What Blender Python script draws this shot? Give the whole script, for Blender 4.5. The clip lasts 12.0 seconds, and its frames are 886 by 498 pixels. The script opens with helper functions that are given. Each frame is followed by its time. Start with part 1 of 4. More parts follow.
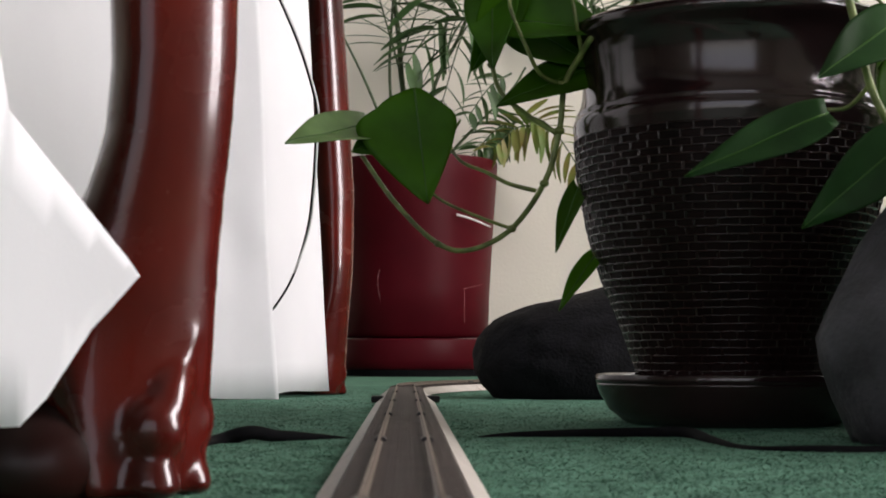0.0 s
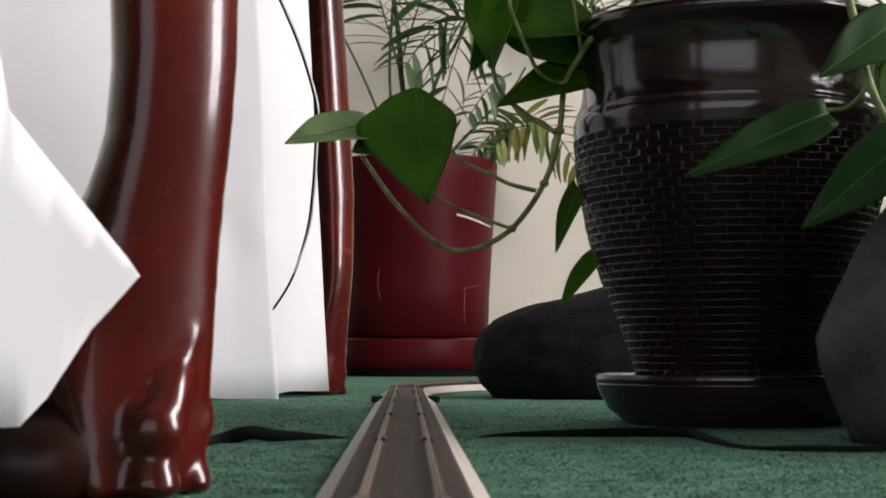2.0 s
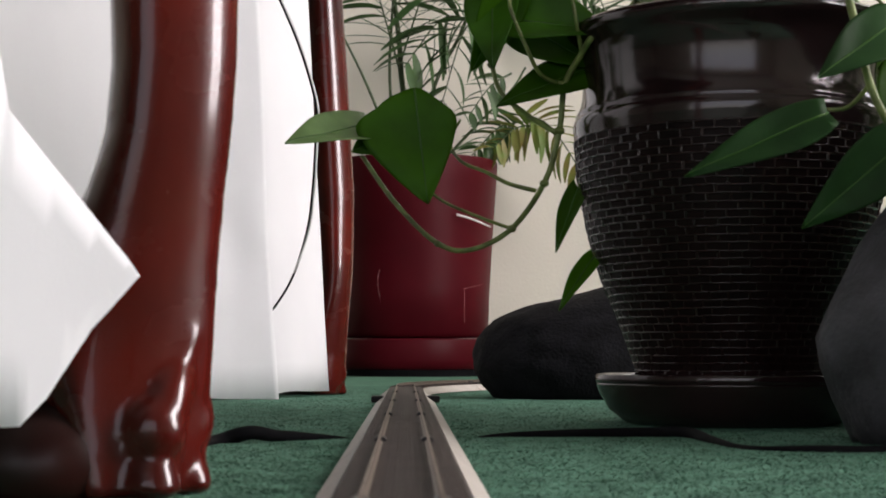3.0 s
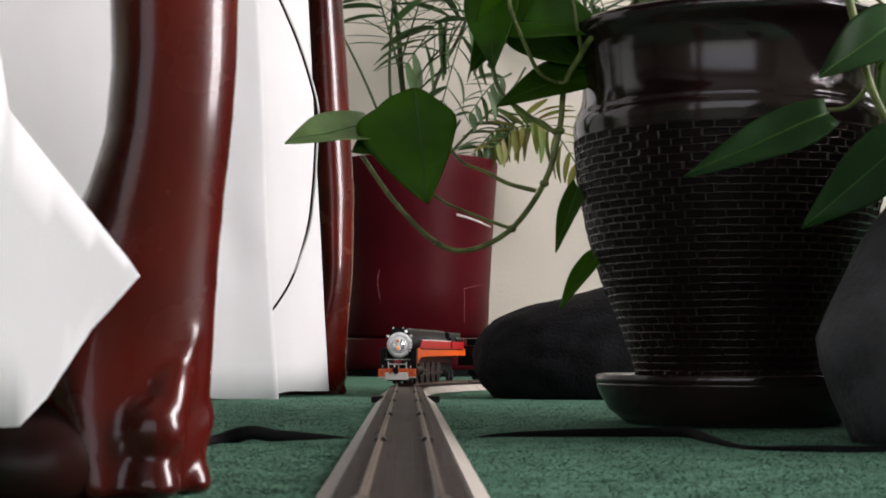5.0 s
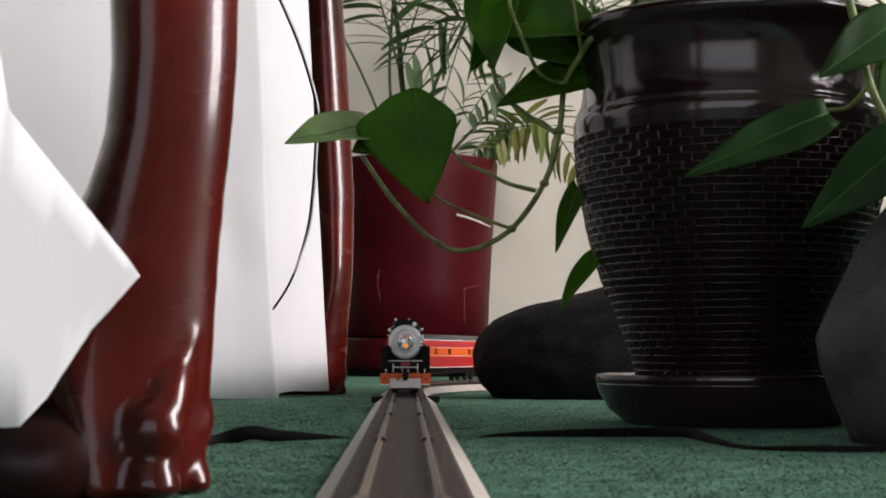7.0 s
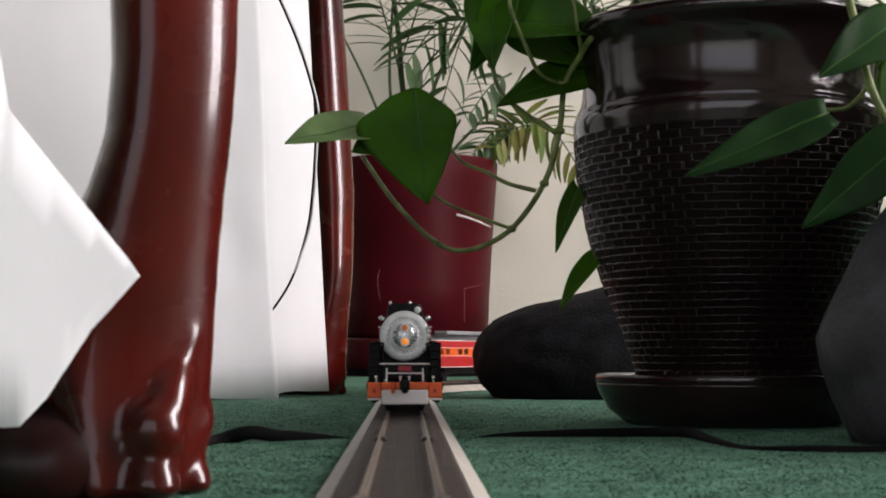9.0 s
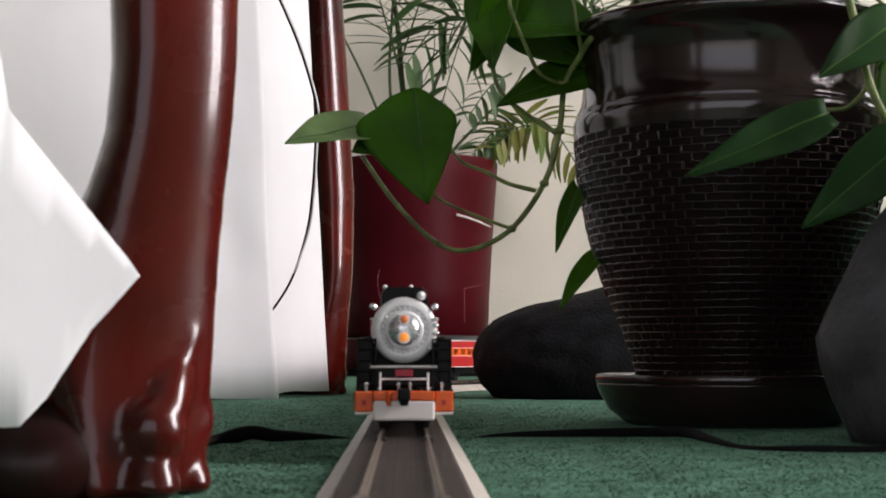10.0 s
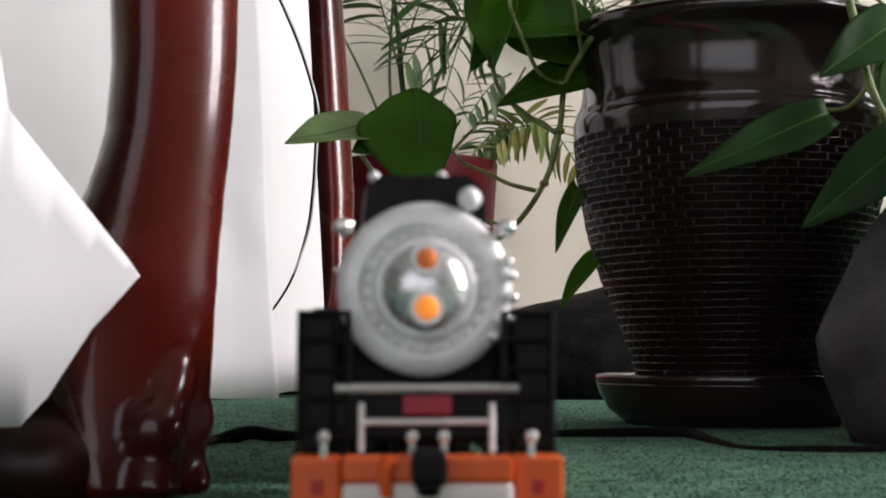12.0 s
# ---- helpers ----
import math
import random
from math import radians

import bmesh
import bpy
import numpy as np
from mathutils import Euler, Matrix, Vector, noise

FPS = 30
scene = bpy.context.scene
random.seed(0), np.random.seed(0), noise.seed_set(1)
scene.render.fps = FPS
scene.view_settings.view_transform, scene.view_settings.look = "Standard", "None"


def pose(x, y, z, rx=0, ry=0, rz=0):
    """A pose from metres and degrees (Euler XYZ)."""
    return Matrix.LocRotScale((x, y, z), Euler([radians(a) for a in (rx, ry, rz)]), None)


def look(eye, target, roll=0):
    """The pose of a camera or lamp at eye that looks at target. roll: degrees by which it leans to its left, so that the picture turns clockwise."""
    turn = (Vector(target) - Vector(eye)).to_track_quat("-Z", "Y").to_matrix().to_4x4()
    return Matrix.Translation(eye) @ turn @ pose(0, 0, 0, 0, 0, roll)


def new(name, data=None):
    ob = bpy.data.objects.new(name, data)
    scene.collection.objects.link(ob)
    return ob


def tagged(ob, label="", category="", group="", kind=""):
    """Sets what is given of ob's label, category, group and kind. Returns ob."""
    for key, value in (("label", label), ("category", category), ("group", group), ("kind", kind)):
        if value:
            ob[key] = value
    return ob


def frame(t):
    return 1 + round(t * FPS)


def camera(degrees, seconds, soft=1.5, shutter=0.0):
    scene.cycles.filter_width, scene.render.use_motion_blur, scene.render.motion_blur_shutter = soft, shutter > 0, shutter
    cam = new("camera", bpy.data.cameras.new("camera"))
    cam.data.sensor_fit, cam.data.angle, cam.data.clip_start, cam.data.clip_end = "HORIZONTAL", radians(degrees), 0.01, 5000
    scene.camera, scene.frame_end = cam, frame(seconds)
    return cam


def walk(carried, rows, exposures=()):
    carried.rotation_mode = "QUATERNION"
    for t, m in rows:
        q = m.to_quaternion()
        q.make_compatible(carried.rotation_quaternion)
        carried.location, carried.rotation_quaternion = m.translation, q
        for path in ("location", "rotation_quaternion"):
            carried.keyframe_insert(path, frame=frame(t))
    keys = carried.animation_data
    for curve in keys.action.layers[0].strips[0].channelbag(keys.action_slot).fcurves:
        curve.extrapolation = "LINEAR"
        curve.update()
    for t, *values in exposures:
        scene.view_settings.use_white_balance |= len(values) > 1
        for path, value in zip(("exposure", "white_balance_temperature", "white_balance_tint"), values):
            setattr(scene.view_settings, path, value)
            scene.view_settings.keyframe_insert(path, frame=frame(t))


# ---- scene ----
cam = camera(32.903, 12.0, soft=1.8)
EYE = pose(0, 0, 0.040, 94.029, 0, -1.3775)
walk(cam, [(0.0, EYE), (12.0, EYE)], exposures=[(0.0, -0.05), (4.5, -0.08), (7.0, -0.12), (9.5, -0.09), (12.0, -0.04)])
cam.data.dof.use_dof, cam.data.dof.focus_distance, cam.data.dof.aperture_fstop = True, 1.3, 50

# ---- light: an overcast day through two windows, plus an added fill for the far wall ----
world = bpy.data.worlds.new("sky")
scene.world = world
world.use_nodes = True
wn = world.node_tree
sky = wn.nodes.new("ShaderNodeTexSky")
sky.sky_type, sky.sun_disc = "NISHITA", False
sky.sun_elevation, sky.sun_rotation = radians(40), radians(100)
wn.links.new(sky.outputs[0], wn.nodes["Background"].inputs[0])
wn.nodes["Background"].inputs[1].default_value = 0.10


def window_light(name, m, w, h, power, color):
    lamp = bpy.data.lights.new(name, "AREA")
    lamp.shape, lamp.size, lamp.size_y, lamp.energy, lamp.color = "RECTANGLE", w, h, power, color
    ob = new(name, lamp)
    ob.matrix_world = m
    return ob


ROOM = (-10.0, 1.9, -3.2, 3.05, 3.0)     # x0, x1, y0, y1, height
window_light("window_light_side", look((1.86, 0.33, 0.86), (0.0, 0.58, 0.1)), 0.58, 1.25, 76, (1.0, 0.915, 0.935))
window_light("window_light_rear", look((-1.10, -3.15, 1.06), (-1.10, 0.8, 1.06)), 3.8, 1.95, 30, (1.0, 0.90, 0.935))
# added fill that brightens the far wall; no window is known here
window_light("fill_light_far", look((1.86, 2.25, 1.80), (0.1, 2.95, 1.0)), 0.9, 1.3, 31, (1.0, 0.935, 0.955))


# ---- materials ----
def mat(name, color, rough=0.5, metal=0.0, vary=0.15, scale=60, bump=0.0, bump_scale=400, coat=0.0, second=None,
        emit=0.0, sub=0.0, spec=0.5, rough_vary=0.08, per_piece=0.0, per_island=0.0):
    m = bpy.data.materials.new(name)
    m.use_nodes = True
    n, l = m.node_tree.nodes, m.node_tree.links
    b = n["Principled BSDF"]
    tc = n.new("ShaderNodeTexCoord")
    big = n.new("ShaderNodeTexNoise")
    big.inputs["Scale"].default_value, big.inputs["Detail"].default_value = scale, 6
    l.new(tc.outputs["Object"], big.inputs["Vector"])
    ramp = n.new("ShaderNodeMix")
    ramp.data_type = "RGBA"
    c2 = second or tuple(c * (1 - vary) for c in color)
    ramp.inputs[6].default_value = (*(c * (1 + vary) for c in color), 1)
    ramp.inputs[7].default_value = (*c2, 1)
    rng = n.new("ShaderNodeMapRange")
    rng.inputs[1].default_value, rng.inputs[2].default_value = 0.35, 0.65
    l.new(big.outputs["Fac"], rng.inputs[0])
    l.new(rng.outputs[0], ramp.inputs[0])
    out = ramp.outputs[2]
    if per_piece or per_island:
        info = n.new("ShaderNodeNewGeometry" if per_island else "ShaderNodeObjectInfo")
        hsv = n.new("ShaderNodeHueSaturation")
        rr = n.new("ShaderNodeMapRange")
        amount = per_piece or per_island
        rr.inputs[3].default_value, rr.inputs[4].default_value = 1 - amount, 1 + amount
        l.new(info.outputs["Random Per Island" if per_island else "Random"], rr.inputs[0])
        l.new(rr.outputs[0], hsv.inputs["Value"])
        l.new(out, hsv.inputs["Color"])
        out = hsv.outputs[0]
    l.new(out, b.inputs["Base Color"])
    b.inputs["Metallic"].default_value = metal
    b.inputs["Specular IOR Level"].default_value = spec
    b.inputs["Coat Weight"].default_value, b.inputs["Coat Roughness"].default_value = coat, 0.06
    fine = n.new("ShaderNodeTexNoise")
    fine.inputs["Scale"].default_value, fine.inputs["Detail"].default_value = bump_scale, 4
    l.new(tc.outputs["Object"], fine.inputs["Vector"])
    rg = n.new("ShaderNodeMapRange")
    rg.inputs[3].default_value, rg.inputs[4].default_value = max(rough - rough_vary, 0.02), min(rough + rough_vary, 1)
    l.new(fine.outputs["Fac"], rg.inputs[0])
    l.new(rg.outputs[0], b.inputs["Roughness"])
    if bump:
        bp = n.new("ShaderNodeBump")
        bp.inputs["Strength"].default_value, bp.inputs["Distance"].default_value = bump, 0.002
        l.new(fine.outputs["Fac"], bp.inputs["Height"])
        l.new(bp.outputs[0], b.inputs["Normal"])
    if emit:
        b.inputs["Emission Color"].default_value = (*color, 1)
        b.inputs["Emission Strength"].default_value = emit
    if sub:
        tr = n.new("ShaderNodeBsdfTranslucent")
        mx = n.new("ShaderNodeMixShader")
        mx.inputs[0].default_value = sub
        l.new(out, tr.inputs[0])
        l.new(b.outputs[0], mx.inputs[1])
        l.new(tr.outputs[0], mx.inputs[2])
        l.new(mx.outputs[0], n["Material Output"].inputs[0])
    return m


M_CARPET = mat("carpet_green", (0.086, 0.186, 0.130), 0.95, vary=0.2, scale=28, bump=0.25, bump_scale=500, spec=0.1)
M_PILE = mat("carpet_pile", (0.093, 0.197, 0.138), 0.95, vary=0.42, scale=55, spec=0.1, per_island=0.4)
M_WALL = mat("wall_paint", (0.80, 0.745, 0.65), 0.85, vary=0.03, scale=3, bump=0.25, bump_scale=160, spec=0.25)
M_CEIL = mat("ceiling_paint", (0.78, 0.77, 0.75), 0.9, vary=0.02, scale=2, bump=0.2, bump_scale=90)
M_FRAME = mat("white_frame", (0.78, 0.78, 0.76), 0.4, vary=0.02)
M_WOOD = mat("cherry_lacquer", (0.080, 0.0042, 0.0013), 0.26, vary=0.2, scale=9, second=(0.024, 0.0021, 0.0015), coat=0.35, bump=0.05, bump_scale=40, spec=0.30)
# darker copy of the cherry: the foot ball's shade is in the colour
M_WOODD = mat("shaded_cherry", (0.016, 0.0030, 0.0022), 0.34, vary=0.3, scale=30, second=(0.007, 0.0018, 0.0014), bump=0.08, bump_scale=80, spec=0.3)
M_CLOTH = mat("white_cloth", (0.82, 0.82, 0.83), 0.9, vary=0.015, scale=15, bump=0.03, bump_scale=900, sub=0.18, spec=0.2)
M_RED = mat("red_plastic", (0.072, 0.0028, 0.0072), 0.45, vary=0.14, scale=7, spec=0.12, bump=0.03, bump_scale=300)
M_SCUFF = mat("pale_scuff", (0.35, 0.13, 0.14), 0.7, vary=0.2)
M_SOIL = mat("soil", (0.035, 0.022, 0.014), 0.95, vary=0.4, scale=120, bump=1.0, bump_scale=300)
M_GLAZE = mat("brown_glaze", (0.0185, 0.0094, 0.0098), 0.15, vary=0.3, scale=30, bump=0.06, bump_scale=90, spec=0.62, rough_vary=0.05)
M_STRIP = mat("strip_glaze", (0.0165, 0.0074, 0.0068), 0.24, vary=0.3, scale=50, bump=0.08, bump_scale=200, spec=0.40, rough_vary=0.1)
# darker and duller than the strips that stand in front of it
M_WEAVE = mat("dull_glaze", (0.0075, 0.0032, 0.0028), 0.50, vary=0.4, scale=60, bump=0.1, bump_scale=300, spec=0.12, rough_vary=0.12)
M_STONE = mat("black_stone", (0.0052, 0.0050, 0.0062), 0.75, vary=0.45, scale=60, bump=0.5, bump_scale=350, spec=0.10)
M_STONE2 = mat("grey_stone", (0.056, 0.056, 0.063), 0.6, vary=0.35, scale=40, bump=0.4, bump_scale=300, spec=0.3)
M_LEAF = mat("pothos_leaf", (0.042, 0.128, 0.0020), 0.50, spec=0.22, vary=0.25, scale=25, bump=0.10, bump_scale=220, sub=0.32, per_piece=0.25)
# lit copy of the leaf: daylight on two upper leaves put into the colour
M_LEAF3 = mat("pothos_lit", (0.060, 0.180, 0.010), 0.45, spec=0.35, vary=0.3, scale=30, bump=0.12, bump_scale=220, sub=0.40, per_piece=0.15)
# shaded copy of the leaf, darkened for the leaves right of the pot
M_LEAF4 = mat("pothos_shaded", (0.019, 0.062, 0.014), 0.55, spec=0.18, vary=0.3, scale=30, bump=0.12, bump_scale=220, sub=0.20, per_piece=0.15)
M_LEAF2 = mat("pothos_pale", (0.170, 0.290, 0.095), 0.42, vary=0.3, scale=25, bump=0.10, bump_scale=220, sub=0.35)
M_VINE = mat("vine_green", (0.160, 0.205, 0.055), 0.45, vary=0.4, scale=90, bump=0.15)
M_VEIN = mat("leaf_vein", (0.038, 0.115, 0.008), 0.45, vary=0.1)
M_PALM = mat("palm_leaf", (0.075, 0.140, 0.050), 0.45, vary=0.3, scale=20, sub=0.3, per_piece=0.3)
M_PALMY = mat("palm_leaf_pale", (0.130, 0.200, 0.045), 0.5, vary=0.35, scale=25, second=(0.26, 0.20, 0.06), sub=0.3, per_piece=0.3)
M_PSTEM = mat("palm_stem", (0.050, 0.080, 0.025), 0.5, vary=0.3, scale=60)
M_BED = mat("roadbed_grey", (0.42, 0.39, 0.345), 0.55, vary=0.10, scale=60, bump=0.25, bump_scale=900)
M_BALLAST = mat("roadbed_top", (0.078, 0.062, 0.052), 0.6, vary=0.3, scale=300, bump=0.7, bump_scale=1200)
M_TIE = mat("tie_plastic", (0.045, 0.033, 0.029), 0.5, vary=0.25, scale=200, bump=0.3, bump_scale=900, per_piece=0.25)
M_RAIL = mat("nickel_rail", (0.21, 0.170, 0.14), 0.46, 0.8, vary=0.15, scale=80)
M_BLACK = mat("loco_black", (0.0035, 0.0035, 0.0042), 0.45, vary=0.2, scale=200, spec=0.16)
M_SILVER = mat("smokebox_silver", (0.84, 0.84, 0.85), 0.42, 0.20, vary=0.08, scale=300, bump=0.08, bump_scale=900)
M_CHROME = mat("bright_silver", (0.82, 0.82, 0.83), 0.20, 0.8, vary=0.05)
M_DOME = mat("polished_dome", (0.66, 0.67, 0.69), 0.27, 0.75, vary=0.05)
M_ORANGE = mat("train_orange", (0.74, 0.105, 0.009), 0.38, vary=0.06, scale=150)
M_TRED = mat("train_red", (0.42, 0.014, 0.016), 0.38, vary=0.06, scale=150)
M_PLATE = mat("plate_red", (0.30, 0.008, 0.025), 0.4, vary=0.05)
M_TWHITE = mat("train_white", (0.82, 0.76, 0.74), 0.4, vary=0.04)
M_LAMP = mat("amber_lamp", (1.0, 0.30, 0.05), 0.55, vary=0.05, emit=0.6, spec=0.15)
M_LAMP2 = mat("amber_lens", (0.75, 0.20, 0.06), 0.55, vary=0.05, emit=0.15, spec=0.15)
M_GLASS = mat("dark_window", (0.030, 0.022, 0.018), 0.15, vary=0.1)
M_ROOF = mat("car_roof", (0.022, 0.022, 0.024), 0.5, vary=0.2)
M_ROOFG = mat("car_roof_grey", (0.30, 0.30, 0.31), 0.4, 0.3, vary=0.1)
M_WIRE = mat("black_rubber", (0.005, 0.005, 0.006), 0.8, vary=0.2, spec=0.08)
M_WIREW = mat("white_wire", (0.70, 0.70, 0.68), 0.4, vary=0.05)
M_STEEL = mat("wheel_steel", (0.045, 0.045, 0.048), 0.4, 0.7, vary=0.2)


# ---- building helpers ----
def part(name, bm, material, parent=None, label="", smooth=False, kind=""):
    me = bpy.data.meshes.new(name)
    bm.to_mesh(me)
    bm.free()
    for mt in (material if isinstance(material, tuple) else (material,)):
        me.materials.append(mt)
    if smooth:
        for p in me.polygons:
            p.use_smooth = True
    ob = new(name, me)
    ob.parent = parent
    return tagged(ob, label=label, kind=kind)


def mesh_part(name, verts, faces, material, parent=None, label="", smooth=False, kind=""):
    me = bpy.data.meshes.new(name)
    me.from_pydata(verts, [], faces)
    me.update()
    me.materials.append(material)
    if smooth:
        for p in me.polygons:
            p.use_smooth = True
    ob = new(name, me)
    ob.parent = parent
    return tagged(ob, label=label, kind=kind)


def thing(name, m, label, category, group="", kind=""):
    ob = new(name)
    ob.empty_display_size = 0.01
    ob.matrix_basis = m
    return tagged(ob, label, category, group, kind)


def box(bm, c, s, bevel=0.0, m=None):
    r = bmesh.ops.create_cube(bm, size=1.0, matrix=(m or Matrix()) @ Matrix.Translation(c) @ Matrix.Diagonal((*s, 1)))
    if bevel:
        es = list({e for v in r["verts"] for e in v.link_edges})
        bmesh.ops.bevel(bm, geom=es, offset=bevel, segments=2, affect="EDGES", profile=0.6)
    return bm


def boxes(*items, bevel=0.0):
    bm = bmesh.new()
    for c, s in items:
        one = bmesh.new()
        box(one, c, s, min(bevel, 0.45 * min(s)))
        tmp = bpy.data.meshes.new("tmp")
        one.to_mesh(tmp)
        one.free()
        bm.from_mesh(tmp)
        bpy.data.meshes.remove(tmp)
    return bm


def cyl(bm, a, b, r1, r2=None, seg=20):
    a, b = Vector(a), Vector(b)
    d = b - a
    m = Matrix.Translation((a + b) / 2) @ d.to_track_quat("Z", "Y").to_matrix().to_4x4()
    bmesh.ops.create_cone(bm, cap_ends=True, segments=seg, radius1=r1, radius2=r1 if r2 is None else r2, depth=d.length, matrix=m)
    return bm


def ball(bm, c, r, seg=16):
    s = r if isinstance(r, tuple) else (r, r, r)
    bmesh.ops.create_uvsphere(bm, u_segments=seg, v_segments=seg // 2, radius=1, matrix=Matrix.Translation(c) @ Matrix.Diagonal((*s, 1)))
    return bm


def lathe(profile, seg=72, close=False):
    """A turned shape from rows (radius, height)."""
    bm = bmesh.new()
    rings = [[bm.verts.new((r * math.cos(2 * math.pi * k / seg), r * math.sin(2 * math.pi * k / seg), z)) for k in range(seg)] for r, z in profile]
    for a, b in zip(rings, rings[1:]):
        for k in range(seg):
            bm.faces.new((a[k], a[(k + 1) % seg], b[(k + 1) % seg], b[k]))
    if close:
        bm.faces.new(rings[0][::-1])
        bm.faces.new(rings[-1])
    return bm


def spline(points, n=8):
    """Points along a smooth line through the given ones."""
    p = [Vector(q) for q in points]
    p = [2 * p[0] - p[1]] + p + [2 * p[-1] - p[-2]]
    out = []
    for i in range(1, len(p) - 2):
        for k in range(n):
            t = k / n
            a, b, c, d = p[i - 1:i + 3]
            out.append(0.5 * (2 * b + (c - a) * t + (2 * a - 5 * b + 4 * c - d) * t * t + (3 * b - a - 3 * c + d) * t ** 3))
    out.append(p[-2])
    return out


def tube(bm, points, r0, r1=None, seg=8, n=8, knuckle=0.0):
    pts = spline(points, n) if n > 1 else [Vector(q) for q in points]
    r1 = r0 if r1 is None else r1
    rings = []
    for i, q in enumerate(pts):
        d = (pts[min(i + 1, len(pts) - 1)] - pts[max(i - 1, 0)]).normalized()
        side = d.cross(Vector((0.13, 0.97, 0.2))).normalized()
        up = side.cross(d)
        r = (r0 + (r1 - r0) * i / (len(pts) - 1)) * (1 + knuckle * math.cos(2 * math.pi * 2 * i / (len(pts) - 1)))
        rings.append([bm.verts.new(q + r * (math.cos(2 * math.pi * k / seg) * side + math.sin(2 * math.pi * k / seg) * up)) for k in range(seg)])
    for a, b in zip(rings, rings[1:]):
        for k in range(seg):
            bm.faces.new((a[k], a[(k + 1) % seg], b[(k + 1) % seg], b[k]))
    bm.faces.new(rings[0][::-1])
    bm.faces.new(rings[-1])
    return bm


def lerp(x, xs, ys):
    return float(np.interp(x, xs, ys))


# ---- the room ----
X0, X1, Y0, Y1, H = ROOM
tagged(part("floor", boxes((((X0 + X1) / 2, (Y0 + Y1) / 2, -0.05), (X1 - X0, Y1 - Y0, 0.1))), M_CARPET), "mottled green low-pile carpet over the whole floor", "carpet", kind="structure")
tagged(part("ceiling", boxes((((X0 + X1) / 2, (Y0 + Y1) / 2, H + 0.05), (X1 - X0 + 0.3, Y1 - Y0 + 0.3, 0.1))), M_CEIL), "plain white painted ceiling", "ceiling", kind="structure")
tagged(part("wall_north", boxes((((X0 + X1) / 2, Y1 + 0.06, H / 2), (X1 - X0 + 0.24, 0.12, H))), M_WALL), "cream painted plaster wall behind the plants", "wall", kind="structure")
tagged(part("wall_west", boxes(((X0 - 0.06, (Y0 + Y1) / 2, H / 2), (0.12, Y1 - Y0, H))), M_WALL), "cream painted plaster wall", "wall", kind="structure")


def wall_with_opening(name, axis, at, lo, hi, a, b, z0, z1):
    """A wall along x or y with one window opening from a to b and z0 to z1."""
    rows = [((lo + a) / 2, H / 2, a - lo, H), ((b + hi) / 2, H / 2, hi - b, H), ((a + b) / 2, z0 / 2, b - a, z0), ((a + b) / 2, (z1 + H) / 2, b - a, H - z1)]
    bm = boxes(*[(((at, p, z), (0.12, s, h)) if axis == "y" else ((p, at, z), (s, 0.12, h))) for p, z, s, h in rows])
    return tagged(part(name, bm, M_WALL), "cream painted plaster wall with a window opening", "wall", kind="structure")


wall_with_opening("wall_east", "y", X1 + 0.06, Y0, 1.46, 0.00, 0.66, 0.20, 1.52)
# opening added for the far fill lamp
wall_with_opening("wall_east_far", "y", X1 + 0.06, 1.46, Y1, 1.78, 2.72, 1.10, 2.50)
wall_with_opening("wall_south", "x", Y0 - 0.06, X0 - 0.12, X1 + 0.12, -3.05, 0.85, 0.06, 2.06)


def window_unit(name, axis, at, a, b, z0, z1):
    w = thing(name, Matrix(), "white-framed window letting in daylight", "window", kind="structure")
    f = 0.045
    for c, s in ((((a + b) / 2, z0 + f / 2), (b - a, f)), (((a + b) / 2, z1 - f / 2), (b - a, f)), ((a + f / 2, (z0 + z1) / 2), (f, z1 - z0 - 2 * f - 0.004)),
                 ((b - f / 2, (z0 + z1) / 2), (f, z1 - z0 - 2 * f - 0.004)), (((a + b) / 2, (z0 + z1) / 2), (f, z1 - z0 - 2 * f - 0.004))):
        part("window_frame", boxes((((at, c[0], c[1]), (0.05, s[0], s[1])) if axis == "y" else ((c[0], at, c[1]), (s[0], 0.05, s[1]))), bevel=0.004), M_FRAME, w)


window_unit("window_1", "y", X1 + 0.07, 0.00, 0.66, 0.20, 1.52)
window_unit("window_2", "x", Y0 - 0.07, -3.05, 0.85, 0.06, 2.06)
# unseen frame made up around the far fill lamp
window_unit("fill_window", "y", X1 + 0.07, 1.78, 2.72, 1.10, 2.50)

# ---- carpet pile over the part of the floor that lies open ----
rng = np.random.default_rng(5)
N = 230000
dep = 0.36 + 1.55 * rng.random(N) ** 1.6
px = (rng.random(N) * 0.68 - 0.33) * dep + 0.02
hh, wd, an = 0.00015 + 0.00032 * rng.random(N), 0.0006 + 0.0010 * rng.random(N), 6.283 * rng.random(N)
lean = 0.0050 * (rng.random((N, 2)) - 0.5)
vv = np.empty((N, 3, 3))
vv[:, 0] = np.c_[px - wd * np.cos(an), dep - wd * np.sin(an), np.full(N, -0.0004)]
vv[:, 1] = np.c_[px + wd * np.cos(an), dep + wd * np.sin(an), np.full(N, -0.0004)]
vv[:, 2] = np.c_[px + lean[:, 0], dep + lean[:, 1], hh]
tagged(mesh_part("carpet_pile", vv.reshape(-1, 3).tolist(), np.arange(3 * N).reshape(-1, 3).tolist(), M_PILE), "short green looped carpet pile with lighter flecks", "carpet", kind="stuff")

# ---- the railway: an oval of clip-together track ----
R, YA, YB, TX = 0.457, 0.301, 1.433, -0.0010


